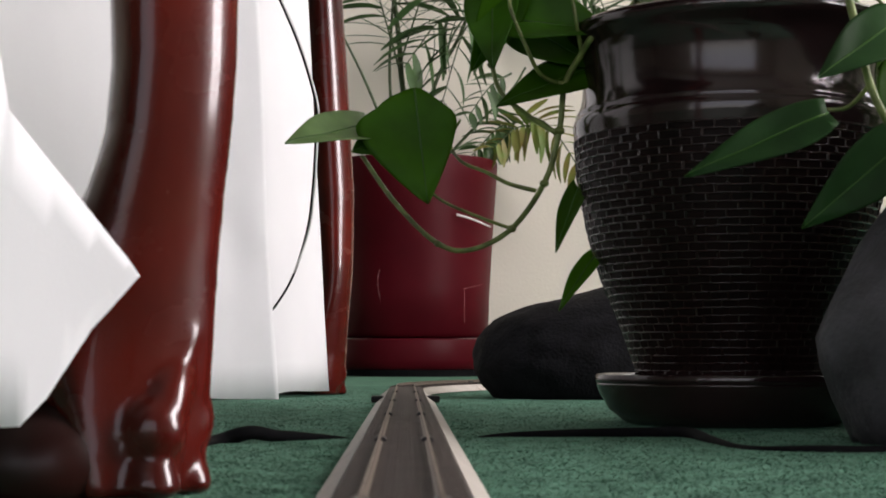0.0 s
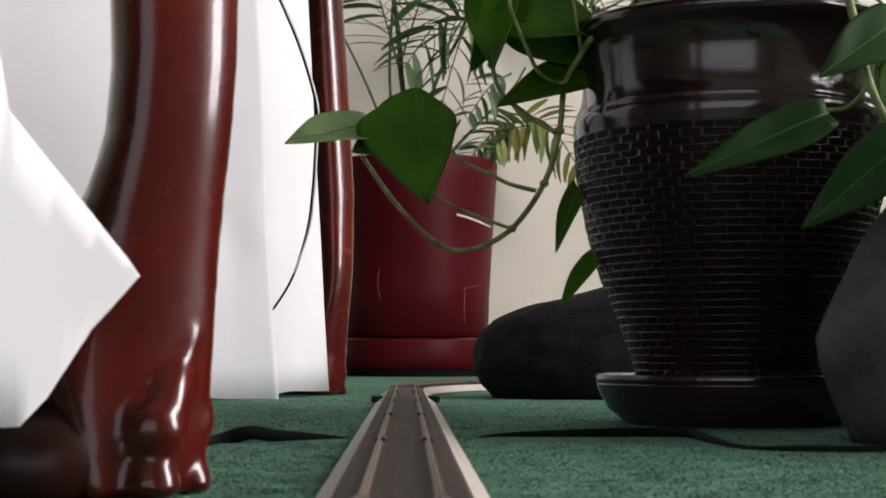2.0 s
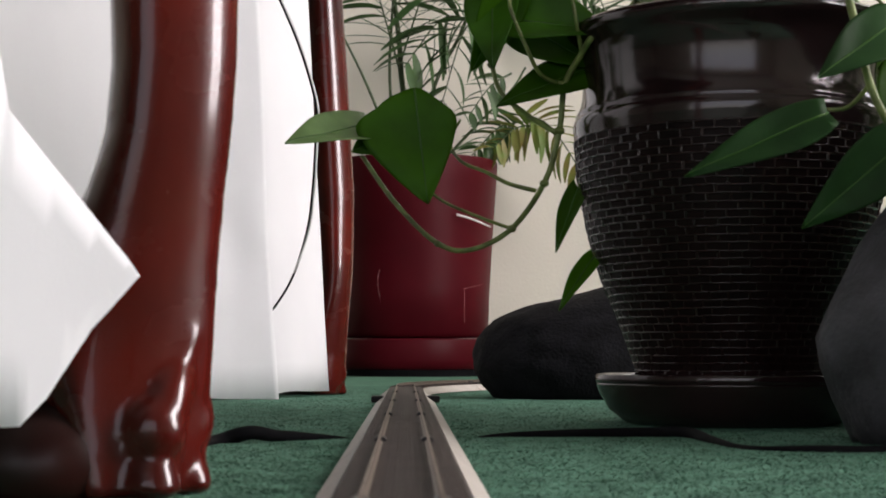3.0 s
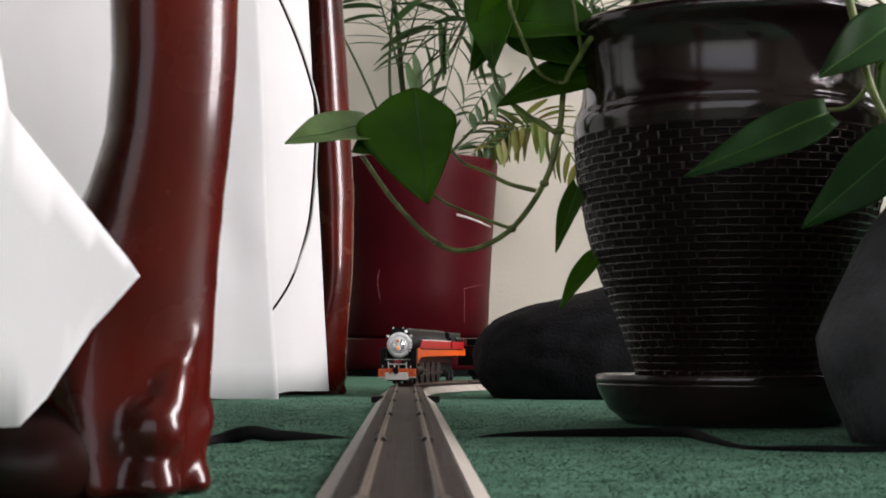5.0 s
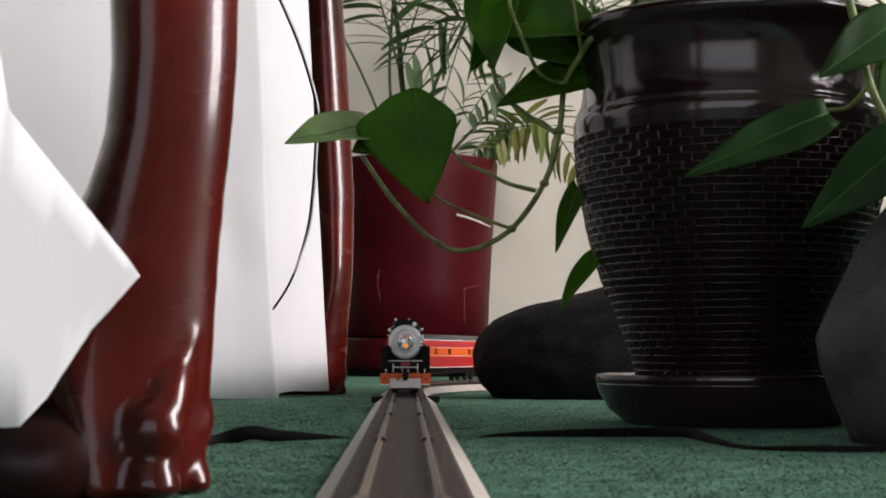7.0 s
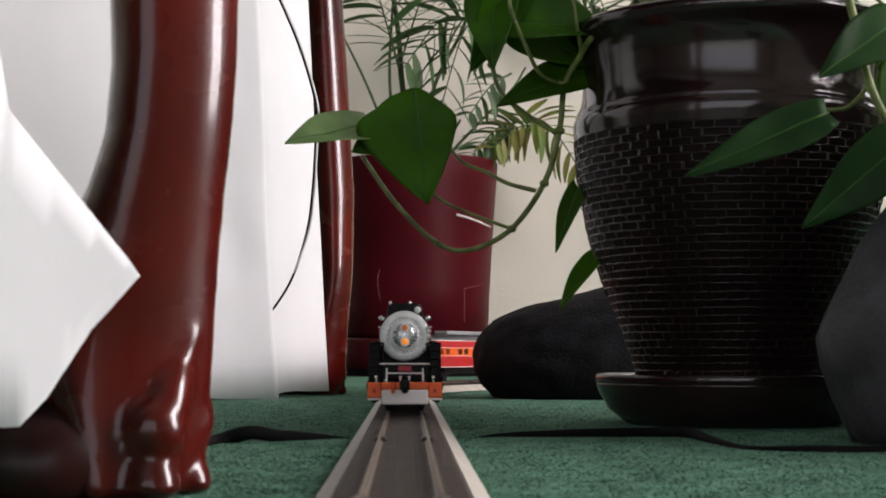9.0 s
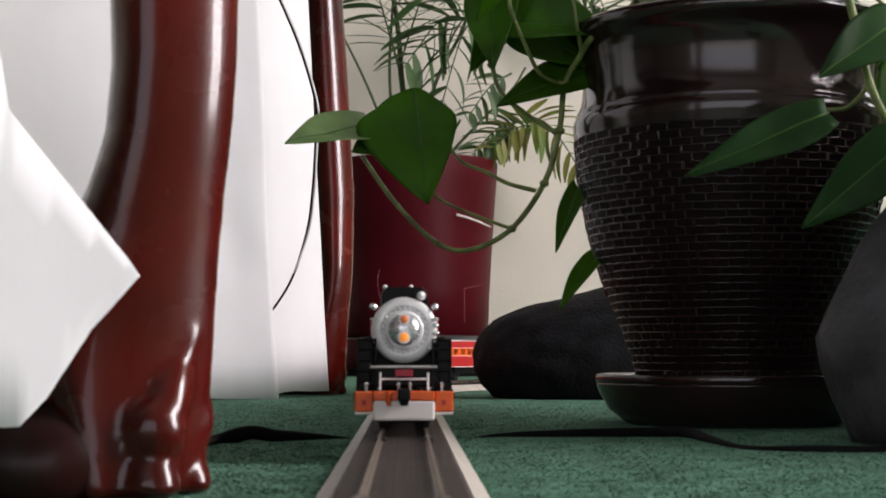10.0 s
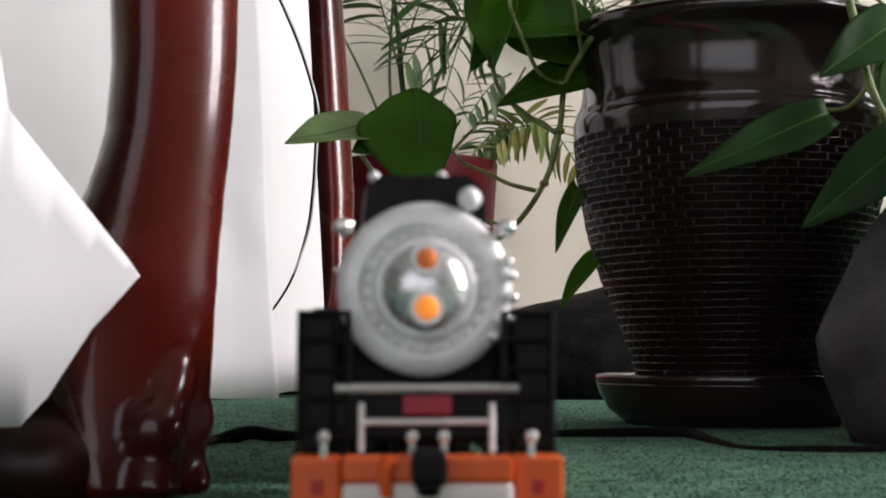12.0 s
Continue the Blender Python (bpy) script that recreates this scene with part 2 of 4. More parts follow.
def rail_line(u, off=0.0):
    """Place and heading on the oval at u metres (the straight is u = y); off is to the outside."""
    if u > YB:
        over = u - YB - math.pi * R
        if over > YB - YA:
            a = (over - (YB - YA)) / R
            return Vector((TX + R + (R + off) * math.cos(a), YA - (R + off) * math.sin(a), 0)), math.pi + a
        if over > 0:
            return Vector((TX + 2 * R + off, YB - over, 0)), math.pi
        a = (u - YB) / R
        return Vector((TX + R - (R + off) * math.cos(a), YB + (R + off) * math.sin(a), 0)), a
    if u < YA:
        a = (YA - u) / R
        return Vector((TX + R - (R + off) * math.cos(a), YA - (R + off) * math.sin(a), 0)), -a
    return Vector((TX - off, u, 0)), 0.0


def sweep(profile, u0, u1, steps):
    """Sweeps a closed outline (offset, height) along the oval."""
    bm = bmesh.new()
    rings = []
    for k in range(steps + 1):
        u = u0 + (u1 - u0) * k / steps
        rings.append([bm.verts.new(rail_line(u, o)[0] + Vector((0, 0, z))) for o, z in profile])
    m = len(profile)
    for a, b in zip(rings, rings[1:]):
        for k in range(m):
            bm.faces.new((a[k], a[(k + 1) % m], b[(k + 1) % m], b[k]))
    bm.faces.new(rings[0][::-1])
    bm.faces.new(rings[-1])
    bmesh.ops.recalc_face_normals(bm, faces=bm.faces)
    return bm


TIE = boxes(((0, 0, 0.00865), (0.0295, 0.0030, 0.0023)), bevel=0.0004)
tie_mesh = bpy.data.meshes.new("tie")
TIE.to_mesh(tie_mesh)
TIE.free()
tie_mesh.materials.append(M_TIE)


def track_section(u0, u1):
    curved = YB - 1e-6 <= u0 < YB + math.pi * R - 1e-6 or u1 <= YA + 1e-6
    near = u0 < YB - 1e-6
    steps = 14 if curved else 1
    t = thing("track_section", Matrix(), "grey plastic roadbed track section with nickel rails and brown ties", "train track", "oval of track")
    joint = YA + 0.8 * (YB - YA)            # the joint whose clips stand out
    e = 0.0030 if abs(u1 - joint) < 1e-6 or abs(u0 - joint) < 1e-6 else 0.0009
    for s in (-1, 1):
        prof = [(0.0162 * s, 0.0010), (0.0236 * s, 0.0010), (0.0232 * s, 0.0022), (0.0164 * s, 0.0074)]
        part("roadbed_shoulder", sweep(prof, u0 + e, u1 - e, steps), M_BED, t, "smooth pale grey sloping shoulder")
        o = 0.00825 * s
        w = 0.0003
        prof = [(o - 0.0010, 0.0096), (o + 0.0010, 0.0096), (o + 0.0010, 0.0099), (o + w, 0.0102), (o + w, 0.0112), (o + 0.0005, 0.0114), (o + 0.0005, 0.0120),
                (o - 0.0005, 0.0120), (o - 0.0005, 0.0114), (o - w, 0.0112), (o - w, 0.0102), (o - 0.0010, 0.0099)]
        part("rail", sweep(prof, u0 + 0.0006, u1 - 0.0006, steps), M_RAIL, t, "shiny nickel rail")
        prof = [(o - 0.0021, 0.0094), (o + 0.0021, 0.0094), (o + 0.0021, 0.0106), (o + 0.0012, 0.0113), (o - 0.0012, 0.0113), (o - 0.0021, 0.0106)]
        part("rail_joiner", sweep(prof, u0 + 0.0004, u0 + 0.0090, 1), M_STEEL, t, "dark folded rail joiner")
        for u in ((u1 - 0.006,) if abs(u1 - joint) < 1e-6 else (u0 + 0.006,) if abs(u0 - joint) < 1e-6 else ()):
            p, a = rail_line(u, 0.0222 * s)
            c = boxes(((0, 0, 0.0046), (0.0100, 0.0100, 0.0052)), bevel=0.0010)
            bmesh.ops.transform(c, matrix=Matrix.Translation(p) @ Matrix.Rotation(-a, 4, "Z"), verts=c.verts)
            part("clip", c, M_BLACK, t, "dark joining clip at the end")
    part("roadbed_top", sweep([(-0.0160, 0.0010), (0.0160, 0.0010), (0.0160, 0.0076), (-0.0160, 0.0076)], u0 + e, u1 - e, steps), M_BALLAST, t, "dark pebbled ballast surface")
    n = round((u1 - u0) / 0.0072)
    if curved or not near:
        bm = bmesh.new()
        for k in range(n):
            p, a = rail_line(u0 + (k + 0.5) * (u1 - u0) / n)
            box(bm, (0, 0, 0.00865), (0.0295, 0.0030, 0.0023), 0, Matrix.Translation(p) @ Matrix.Rotation(-a, 4, "Z"))
        part("ties", bm, M_TIE, t, kind="stuff")
    else:
        for k in range(n):
            o = new("tie", tie_mesh)
            o.parent = t
            o.location = rail_line(u0 + (k + 0.5) * (u1 - u0) / n)[0]
    return t


for k in range(5):
    track_section(YA + (YB - YA) * k / 5, YA + (YB - YA) * (k + 1) / 5)
STEP = R * math.pi / 6
for k in range(6):
    track_section(YB + STEP * k, YB + STEP * (k + 1))
for k in range(5):
    track_section(YB + math.pi * R + (YB - YA) * k / 5, YB + math.pi * R + (YB - YA) * (k + 1) / 5)
for k in range(6):
    track_section(YA - STEP * (k + 1), YA - STEP * k)


# ---- the train; each vehicle is built with its nose at the origin, looking along +y, z from the rail top ----
mm = 0.001


def bx(x, y, z, sx, sy, sz):
    return ((x * mm, y * mm, z * mm), (sx * mm, sy * mm, sz * mm))


def bars(lines, r, seg=8):
    bm = bmesh.new()
    for a, b in lines:
        cyl(bm, [q * mm for q in a], [q * mm for q in b], r * mm, seg=seg)
    return bm


def wheelset(parent, y, r, name="wheelset"):
    bm = bmesh.new()
    for s in (-1, 1):
        cyl(bm, (s * 0.0071, 0, 0), (s * 0.0094, 0, 0), r, seg=28)
        cyl(bm, (s * 0.0066, 0, 0), (s * 0.0073, 0, 0), r + 0.0007, seg=28)
        for k in range(8):
            a = 2 * math.pi * k / 8
            box(bm, (s * 0.0096, 0.55 * r * math.cos(a), 0.55 * r * math.sin(a)), (0.0006, 0.0009, 0.0009))
    cyl(bm, (-0.0075, 0, 0), (0.0075, 0, 0), 0.0012, seg=10)
    w = part(name, bm, M_STEEL, parent, "dark steel wheels on an axle")
    w.location = (0, y, r)
    return w


def side_outline(parent, name, material, rows, x, thick, label=""):
    """A flat side plate from an outline (y, z) in mm, standing at x."""
    bm = bmesh.new()
    a = [bm.verts.new((x * mm, y * mm, z * mm)) for y, z in rows]
    b = [bm.verts.new(((x - math.copysign(thick, x)) * mm, y * mm, z * mm)) for y, z in rows]
    bm.faces.new(a)
    bm.faces.new(b[::-1])
    for k in range(len(rows)):
        j = (k + 1) % len(rows)
        bm.faces.new((a[k], b[k], b[j], a[j]))
    bmesh.ops.recalc_face_normals(bm, faces=bm.faces)
    return part(name, bm, material, parent, label)


def build_locomotive():
    t = thing("locomotive", Matrix(), "black and orange model steam locomotive with silver smokebox front", "model train", "model train")
    # pilot and buffer beam
    part("pilot_panel", boxes(bx(0, -2.0, 7.6, 22.6, 4.0, 7.2), bevel=0.0009), M_TWHITE, t, "white lower pilot panel")
    part("pilot_upper", boxes(bx(0, -2.0, 13.0, 22.6, 4.0, 3.5), bevel=0.0006), M_ORANGE, t, "orange upper pilot strip")
    for s in (-1, 1):
        blk = part("buffer_beam", boxes(bx(s * 14.75, -4.2, 10.9, 6.6, 6.0, 7.4), bevel=0.0006), M_ORANGE, t, "orange beam end")
        part("beam_stripe", boxes(bx(s * 14.75, -4.0, 6.6, 6.4, 5.6, 0.9), bevel=0.0003), M_TWHITE, blk, "white lower stripe")
        part("rivet", boxes(bx(s * 14.6, -1.1, 10.6, 1.6, 0.5, 2.0), bevel=0.0002), M_TRED, blk, "small red hole mark")
        # steps and ladder in front of the cylinders
        lad = part("ladder", bars([((s * 17.2, -7, 14.5), (s * 17.2, -7, 34)), ((s * 10.6, -7, 14.5), (s * 10.6, -7, 34))] +
                                  [((s * 10.6, -7, z), (s * 17.2, -7, z)) for z in (18, 22, 26, 30, 33.6)], 0.42), M_BLACK, t, "black step ladder")
        part("cylinder", cyl(bmesh.new(), (s * 0.0142, -0.034, 0.0125), (s * 0.0142, -0.010, 0.0125), 0.0046, seg=24), M_BLACK, t)
        part("side_plate", boxes(bx(s * 15.0, -12, 24.0, 5.4, 8.0, 19.0), bevel=0.0008), M_BLACK, lad)
        part("marker_lamp", ball(cyl(bmesh.new(), (s * 0.0112, -0.016, 0.0459), (s * 0.0112, -0.0125, 0.0459), 0.0012, seg=12), (s * 0.0116, -0.0125, 0.0459), 0.0013), M_CHROME, t, "bright silver marker lamp", True)
    for x in (-13.8, -2.1, 2.1, 13.8):
        part("beam_fitting", ball(cyl(bmesh.new(), (x * mm, -0.002, 0.0145), (x * mm, -0.002, 0.0170), 0.0005, seg=8), (x * mm, -0.002, 0.0172), 0.0009, 10), M_CHROME, t, "small silver fitting")
    hose = bmesh.new()
    tube(hose, [(0.0053, 0.0004, 0.0145), (0.0057, 0.0012, 0.0118), (0.0054, 0.0012, 0.0095)], 0.0011, 0.0008)
    part("hose", hose, M_ORANGE, t, "orange painted hose")
    cp = boxes(bx(0, 1.6, 13.4, 4.6, 5.6, 5.0), bx(0, 0.5, 10.9, 3.2, 3.6, 3.0), bevel=0.0011)
    part("coupler", cp, M_BLACK, t, "black knuckle coupler")
    # platform rails
    part("handrail", bars([((-12.4, -5, 23.4), (12.4, -5, 23.4))], 0.62), M_CHROME, t, "silver handrail across the front")
    part("step_rail", bars([((-8.8, -5, 19.0), (8.8, -5, 19.0)), ((-8.8, -5, 15), (-8.8, -5, 21.5)), ((8.8, -5, 15), (8.8, -5, 21.5))], 0.42), M_SILVER, t, "grey step rail")
    part("number_plate", boxes(bx(0, -4.6, 21.2, 6.6, 0.8, 2.6), bevel=0.0003), M_PLATE, t, "dark red plate")
    part("front_deck", boxes(bx(0, -16, 20.0, 25.0, 18, 8.0), bx(0, -14, 8, 20, 16, 10), bx(0, -30, 26, 33, 8, 18), bevel=0.001), M_BLACK, t)
    # boiler
    part("boiler", cyl(bmesh.new(), (0, -0.0135, 0.0372), (0, -0.185, 0.0372), 0.0124, 0.0132, seg=48), M_BLACK, t, "", True)
    c, f = Vector((0, 0, 0.0372)), -0.0135
    face = lathe([(0.0124, -0.0004), (0.0123, 0.0005), (0.0119, 0.0013), (0.0112, 0.0017), (0.0095, 0.0021), (0.0091, 0.0020), (0.0088, 0.0012), (0.0075, 0.0013), (0.0072, 0.0022), (0.0066, 0.0027), (0.0062, 0.0026)], 64)
    put = Matrix.Translation(c + Vector((0, f, 0))) @ Matrix.Rotation(-math.pi / 2, 4, "X")
    bmesh.ops.transform(face, matrix=put, verts=face.verts)
    front = part("smokebox_front", face, M_SILVER, t, "silver painted smokebox front ring", True)
    dome = lathe([(0.0063, 0.0024), (0.0058, 0.0035), (0.0046, 0.0047), (0.0030, 0.0055), (0.0012, 0.0058), (0.0001, 0.0058)], 48)
    bmesh.ops.transform(dome, matrix=put, verts=dome.verts)
    part("smokebox_door", dome, M_DOME, front, "polished bulging silver door", True)
    for k in range(26):
        a = 2 * math.pi * (k + 0.5) / 26
        b = bmesh.new()
        ball(b, c + Vector((0.0082 * math.cos(a), f + 0.0015, 0.0082 * math.sin(a))), 0.00062, 8)
        part("bolt", b, M_SILVER, front, "", True)
    for k in range(5):
        z = (33.0, 36.0, 39.0, 41.0, 30.5)[k]
        x = -math.sqrt(max(11.9 ** 2 - (z - 37.2) ** 2, 1))
        part("hinge", ball(bmesh.new(), (x * mm, f + 0.0015, z * mm), (0.0014, 0.0012, 0.0009), 10), M_CHROME, front, "", True)
    for z, r, lamp in ((0.0411, 0.0015, M_LAMP2), (0.0344, 0.0017, M_LAMP)):
        case = part("headlamp", cyl(bmesh.new(), (0, f + 0.003, z), (0, f + 0.0073, z), r + 0.0007, seg=24), M_SILVER, front, "silver headlamp case")
        part("lens", ball(bmesh.new(), (0, f + 0.0071, z), (r, 0.0009, r), 20), lamp, case, "amber headlamp lens", True)
    # streamlined casing over the boiler
    bm = bmesh.new()
    prof = [(-9.2, 45.0), (-8.6, 51.4), (-6.6, 53.4), (6.6, 53.4), (8.6, 51.4), (9.2, 45.0)]
    rings = [[bm.verts.new((x * mm * k, y * mm, z * mm)) for x, z in prof] for y, k in ((-14, 0.96), (-16, 1.0), (-188, 1.0))]
    for a, b in zip(rings, rings[1:]):
        for k in range(len(prof)):
            j = (k + 1) % len(prof)
            bm.faces.new((a[k], a[j], b[j], b[k]))
    bm.faces.new(rings[0])
    bm.faces.new(rings[-1][::-1])
    bmesh.ops.recalc_face_normals(bm, faces=bm.faces)
    part("skyline_casing", bm, M_BLACK, t)
    bell = bmesh.new()
    ball(bell, (-0.0063, -0.0128, 0.0500), (0.0017, 0.0014, 0.0017), 16)
    part("bell", bell, M_SILVER, t, "round silver bell", True)
    for x, y in ((7.2, -17), (-2.6, -17), (0, -60), (0, -110)):
        part("whistle", ball(bmesh.new(), (x * mm, y * mm, 0.0535), (0.0009, 0.0008, 0.0009), 10), M_SILVER, t, "", True)
    # coloured side skirts
    for s in (-1, 1):
        o = [(-9.5, 14), (-9.5, 10), (-12, 8), (-16, 14), (-24, 22), (-34, 25.4), (-60, 26.2), (-200, 27), (-262, 27), (-262, 34.3), (-24, 34.3), (-15, 31), (-10, 22)]
        side_outline(t, "orange_skirt", M_ORANGE, o, s * 16.6, 1.0, "orange running-board skirt")
        side_outline(t, "red_skirt", M_TRED, [(-46, 34.4), (-198, 34.4), (-198, 42), (-58, 42), (-50, 40)], s * 13.5, 1.0, "red upper skirt")
        part("white_line", boxes(bx(s * 13.2, -127, 42.4, 1.2, 142, 0.8)), M_TWHITE, t)
        part("running_board", boxes(bx(s * 14.2, -140, 33.6, 6.0, 212, 1.2)), M_BLACK, t)
        part("side_rod", boxes(bx(s * 11.0, -112, 9.5, 1.0, 100, 2.2), bx(s * 11.6, -60, 12.5, 0.8, 46, 1.6), bevel=0.0003), M_STEEL, t, "grey steel side rod")
    part("frame", boxes(bx(0, -130, 13, 9, 230, 12), bx(0, -120, 24, 20, 200, 8)), M_BLACK, t)
    cab = boxes(bx(0, -224, 40.5, 28.0, 60, 12.5), bx(0, -224, 48.5, 25, 64, 7.0), bevel=0.002)
    part("cab", cab, M_BLACK, t, "black cab with rounded roof")
    for s in (-1, 1):
        part("cab_side", boxes(bx(s * 14.2, -230, 38.3, 0.8, 64, 7.6)), M_TRED, t)
        part("cab_window", boxes(bx(s * 14.2, -222, 44.6, 0.8, 9, 5)), M_GLASS, t)
    for y, r in ((-28, 0.0052), (-46, 0.0052), (-206, 0.0055), (-224, 0.0060)):
        wheelset(t, y * mm, r, "truck_axle")
    drivers = [wheelset(t, y * mm, 0.0115, "driving_axle") for y in (-72, -98, -124, -150)]
    return t, drivers


def livery(t, w, y0, y1, z0, z1, z2, z3):
    for s in (-1, 1):
        for name, m, a, b in (("red_stripe_lower", M_TRED, z0, z1), ("orange_stripe", M_ORANGE, z1 + 0.2, z2), ("red_stripe_upper", M_TRED, z2 + 0.2, z3)):
            part(name, boxes(bx(s * (w / 2 + 0.2), (y0 + y1) / 2, (a + b) / 2, 0.8, y0 - y1, b - a), bevel=0.0002), m, t, name.split("_")[0] + " painted side band")
        for z in (z0, z1 + 0.1, z2 + 0.1, z3):
            part("silver_line", boxes(bx(s * (w / 2 + 0.35), (y0 + y1) / 2, z, 0.8, y0 - y1, 0.7 if z in (z0, z3) else 0.4)), M_TWHITE, t)


def round_roof(w, y0, y1, z0, rise):
    bm = bmesh.new()
    prof = [(w / 2 * math.cos(a), z0 + rise * math.sin(a) ** 0.8) for a in [math.pi * k / 14 for k in range(15)]]
    rings = [[bm.verts.new((x * mm, y * mm, z * mm)) for x, z in prof] for y in (y0, y1)]
    for k in range(14):
        bm.faces.new((rings[0][k], rings[0][k + 1], rings[1][k + 1], rings[1][k]))
    bm.faces.new(rings[0])
    bm.faces.new(rings[1])
    bmesh.ops.recalc_face_normals(bm, faces=bm.faces)
    return bm


def build_tender():
    t = thing("tender", Matrix(), "red and orange model tender with black oil tank top", "model train", "model train")
    part("body", boxes(bx(0, -74, 27, 33, 146, 22), bevel=0.0006), M_BLACK, t)
    livery(t, 33.4, -32, -147, 14.5, 23.5, 33, 39)
    for s in (-1, 1):
        side_outline(t, "front_orange", M_ORANGE, [(-1, 24.5), (-32, 24.5), (-32, 33), (-1, 33)], s * 17.1, 0.8, "orange front side")
        side_outline(t, "front_red", M_TRED, [(-1, 33.2), (-32, 33.2), (-32, 39), (-1, 39)], s * 17.1, 0.8, "red front side")
    part("oil_tank", boxes(bx(0, -44, 42.2, 26, 66, 8), bevel=0.002), M_BLACK, t, "black raised oil tank")
    part("deck", boxes(bx(0, -114, 40.4, 30, 62, 3.5), bevel=0.001), M_ROOFG, t, "grey deck")
    for y in (-88, -97, -106, -118, -130, -139):
        part("hatch", cyl(bmesh.new(), (0.004, y * mm, 0.0415), (0.004, y * mm, 0.0455), 0.0030, seg=16), M_ROOFG, t, "grey round hatch")
    for y in (-20, -34, -48, -104, -118, -132):
        wheelset(t, y * mm, 0.0052, "truck_axle")
    for y in (-34, -118):
        part("truck_frame", boxes(bx(0, y, 8, 22, 44, 6), bevel=0.001), M_BLACK, t)
    return t


def build_car(windows, label, raised=False):
    t = thing("passenger_car", Matrix(), label, "model train", "model train")
    Lc = 203
    part("body", boxes(bx(0, -Lc / 2 - 2, 29, 33.4, Lc, 28), bevel=0.0006), M_BLACK, t)
    livery(t, 33.6, -3, -Lc - 1, 15, 26.6, 35.2, 42.8)
    part("roof", round_roof(33.2, -2, -Lc - 2, 42.8, 6.4), M_ROOF, t, "black rounded roof", True)
    if raised:
        part("roof_duct", boxes(bx(0, -96, 51.3, 16, 92, 4.2), bevel=0.0015), M_ROOFG, t, "grey raised roof duct")
    for s in (-1, 1):
        for y in windows:
            part("window", boxes(bx(s * 17.05, y, 31.2, 0.7, 9.6, 6.4), bevel=0.0002), M_GLASS, t)
        part("end_panel", boxes(bx(s * 8.2, -2.0, 29, 16.0, 0.9, 27)), M_TRED, t)
    part("underframe", boxes(bx(0, -Lc / 2, 11.5, 24, Lc - 70, 7), bx(0, -32, 8, 22, 34, 6), bx(0, -Lc + 30, 8, 22, 34, 6), bevel=0.001), M_BLACK, t, "black underframe")
    for y in (-22, -42, -Lc + 20, -Lc + 40):
        wheelset(t, y * mm, 0.0052, "truck_axle")
    part("diaphragm", boxes(bx(0, -0.2, 30, 12, 3.0, 27), bx(0, -Lc - 3.6, 30, 12, 3.0, 27)), M_BLACK, t)
    return t


loco, drivers = build_locomotive()
tender = build_tender()
full = [-15 - 14.4 * k for k in range(13)]
cars = [build_car([-44, -86, -150], "red and orange model baggage car with few small windows"),
        build_car([-20, -34, -62, -76, -104, -118, -146, -160, -180], "red and orange model passenger car with paired windows"),
        build_car([-20, -34, -62, -76] + full[7:], "red and orange model dining car with a grey roof duct", True),
        build_car(full, "red and orange model coach with a row of windows"),
        build_car(full[2:], "red and orange model coach with dark windows"),
        build_car(full, "red and orange model coach with a row of windows")]


# ---- the table and its cloth ----
LEG_Z = [0, 0.012, 0.041, 0.064, 0.087, 0.104, 0.125, 0.145, 0.2, 0.317, 0.405, 0.52, 0.64, 0.72]
LEG_R = [-0.0115, -0.0085, -0.0063, -0.0053, -0.0035, -0.0017, -0.0002, 0, 0.0008, -0.0060, -0.0120, -0.0130, -0.006, 0.004]
LEG_L = [-0.046, -0.052, -0.0690, -0.0556, -0.0445, -0.0390, -0.0373, -0.0380, -0.0415, -0.0490, -0.0525, -0.058, -0.066, -0.070]


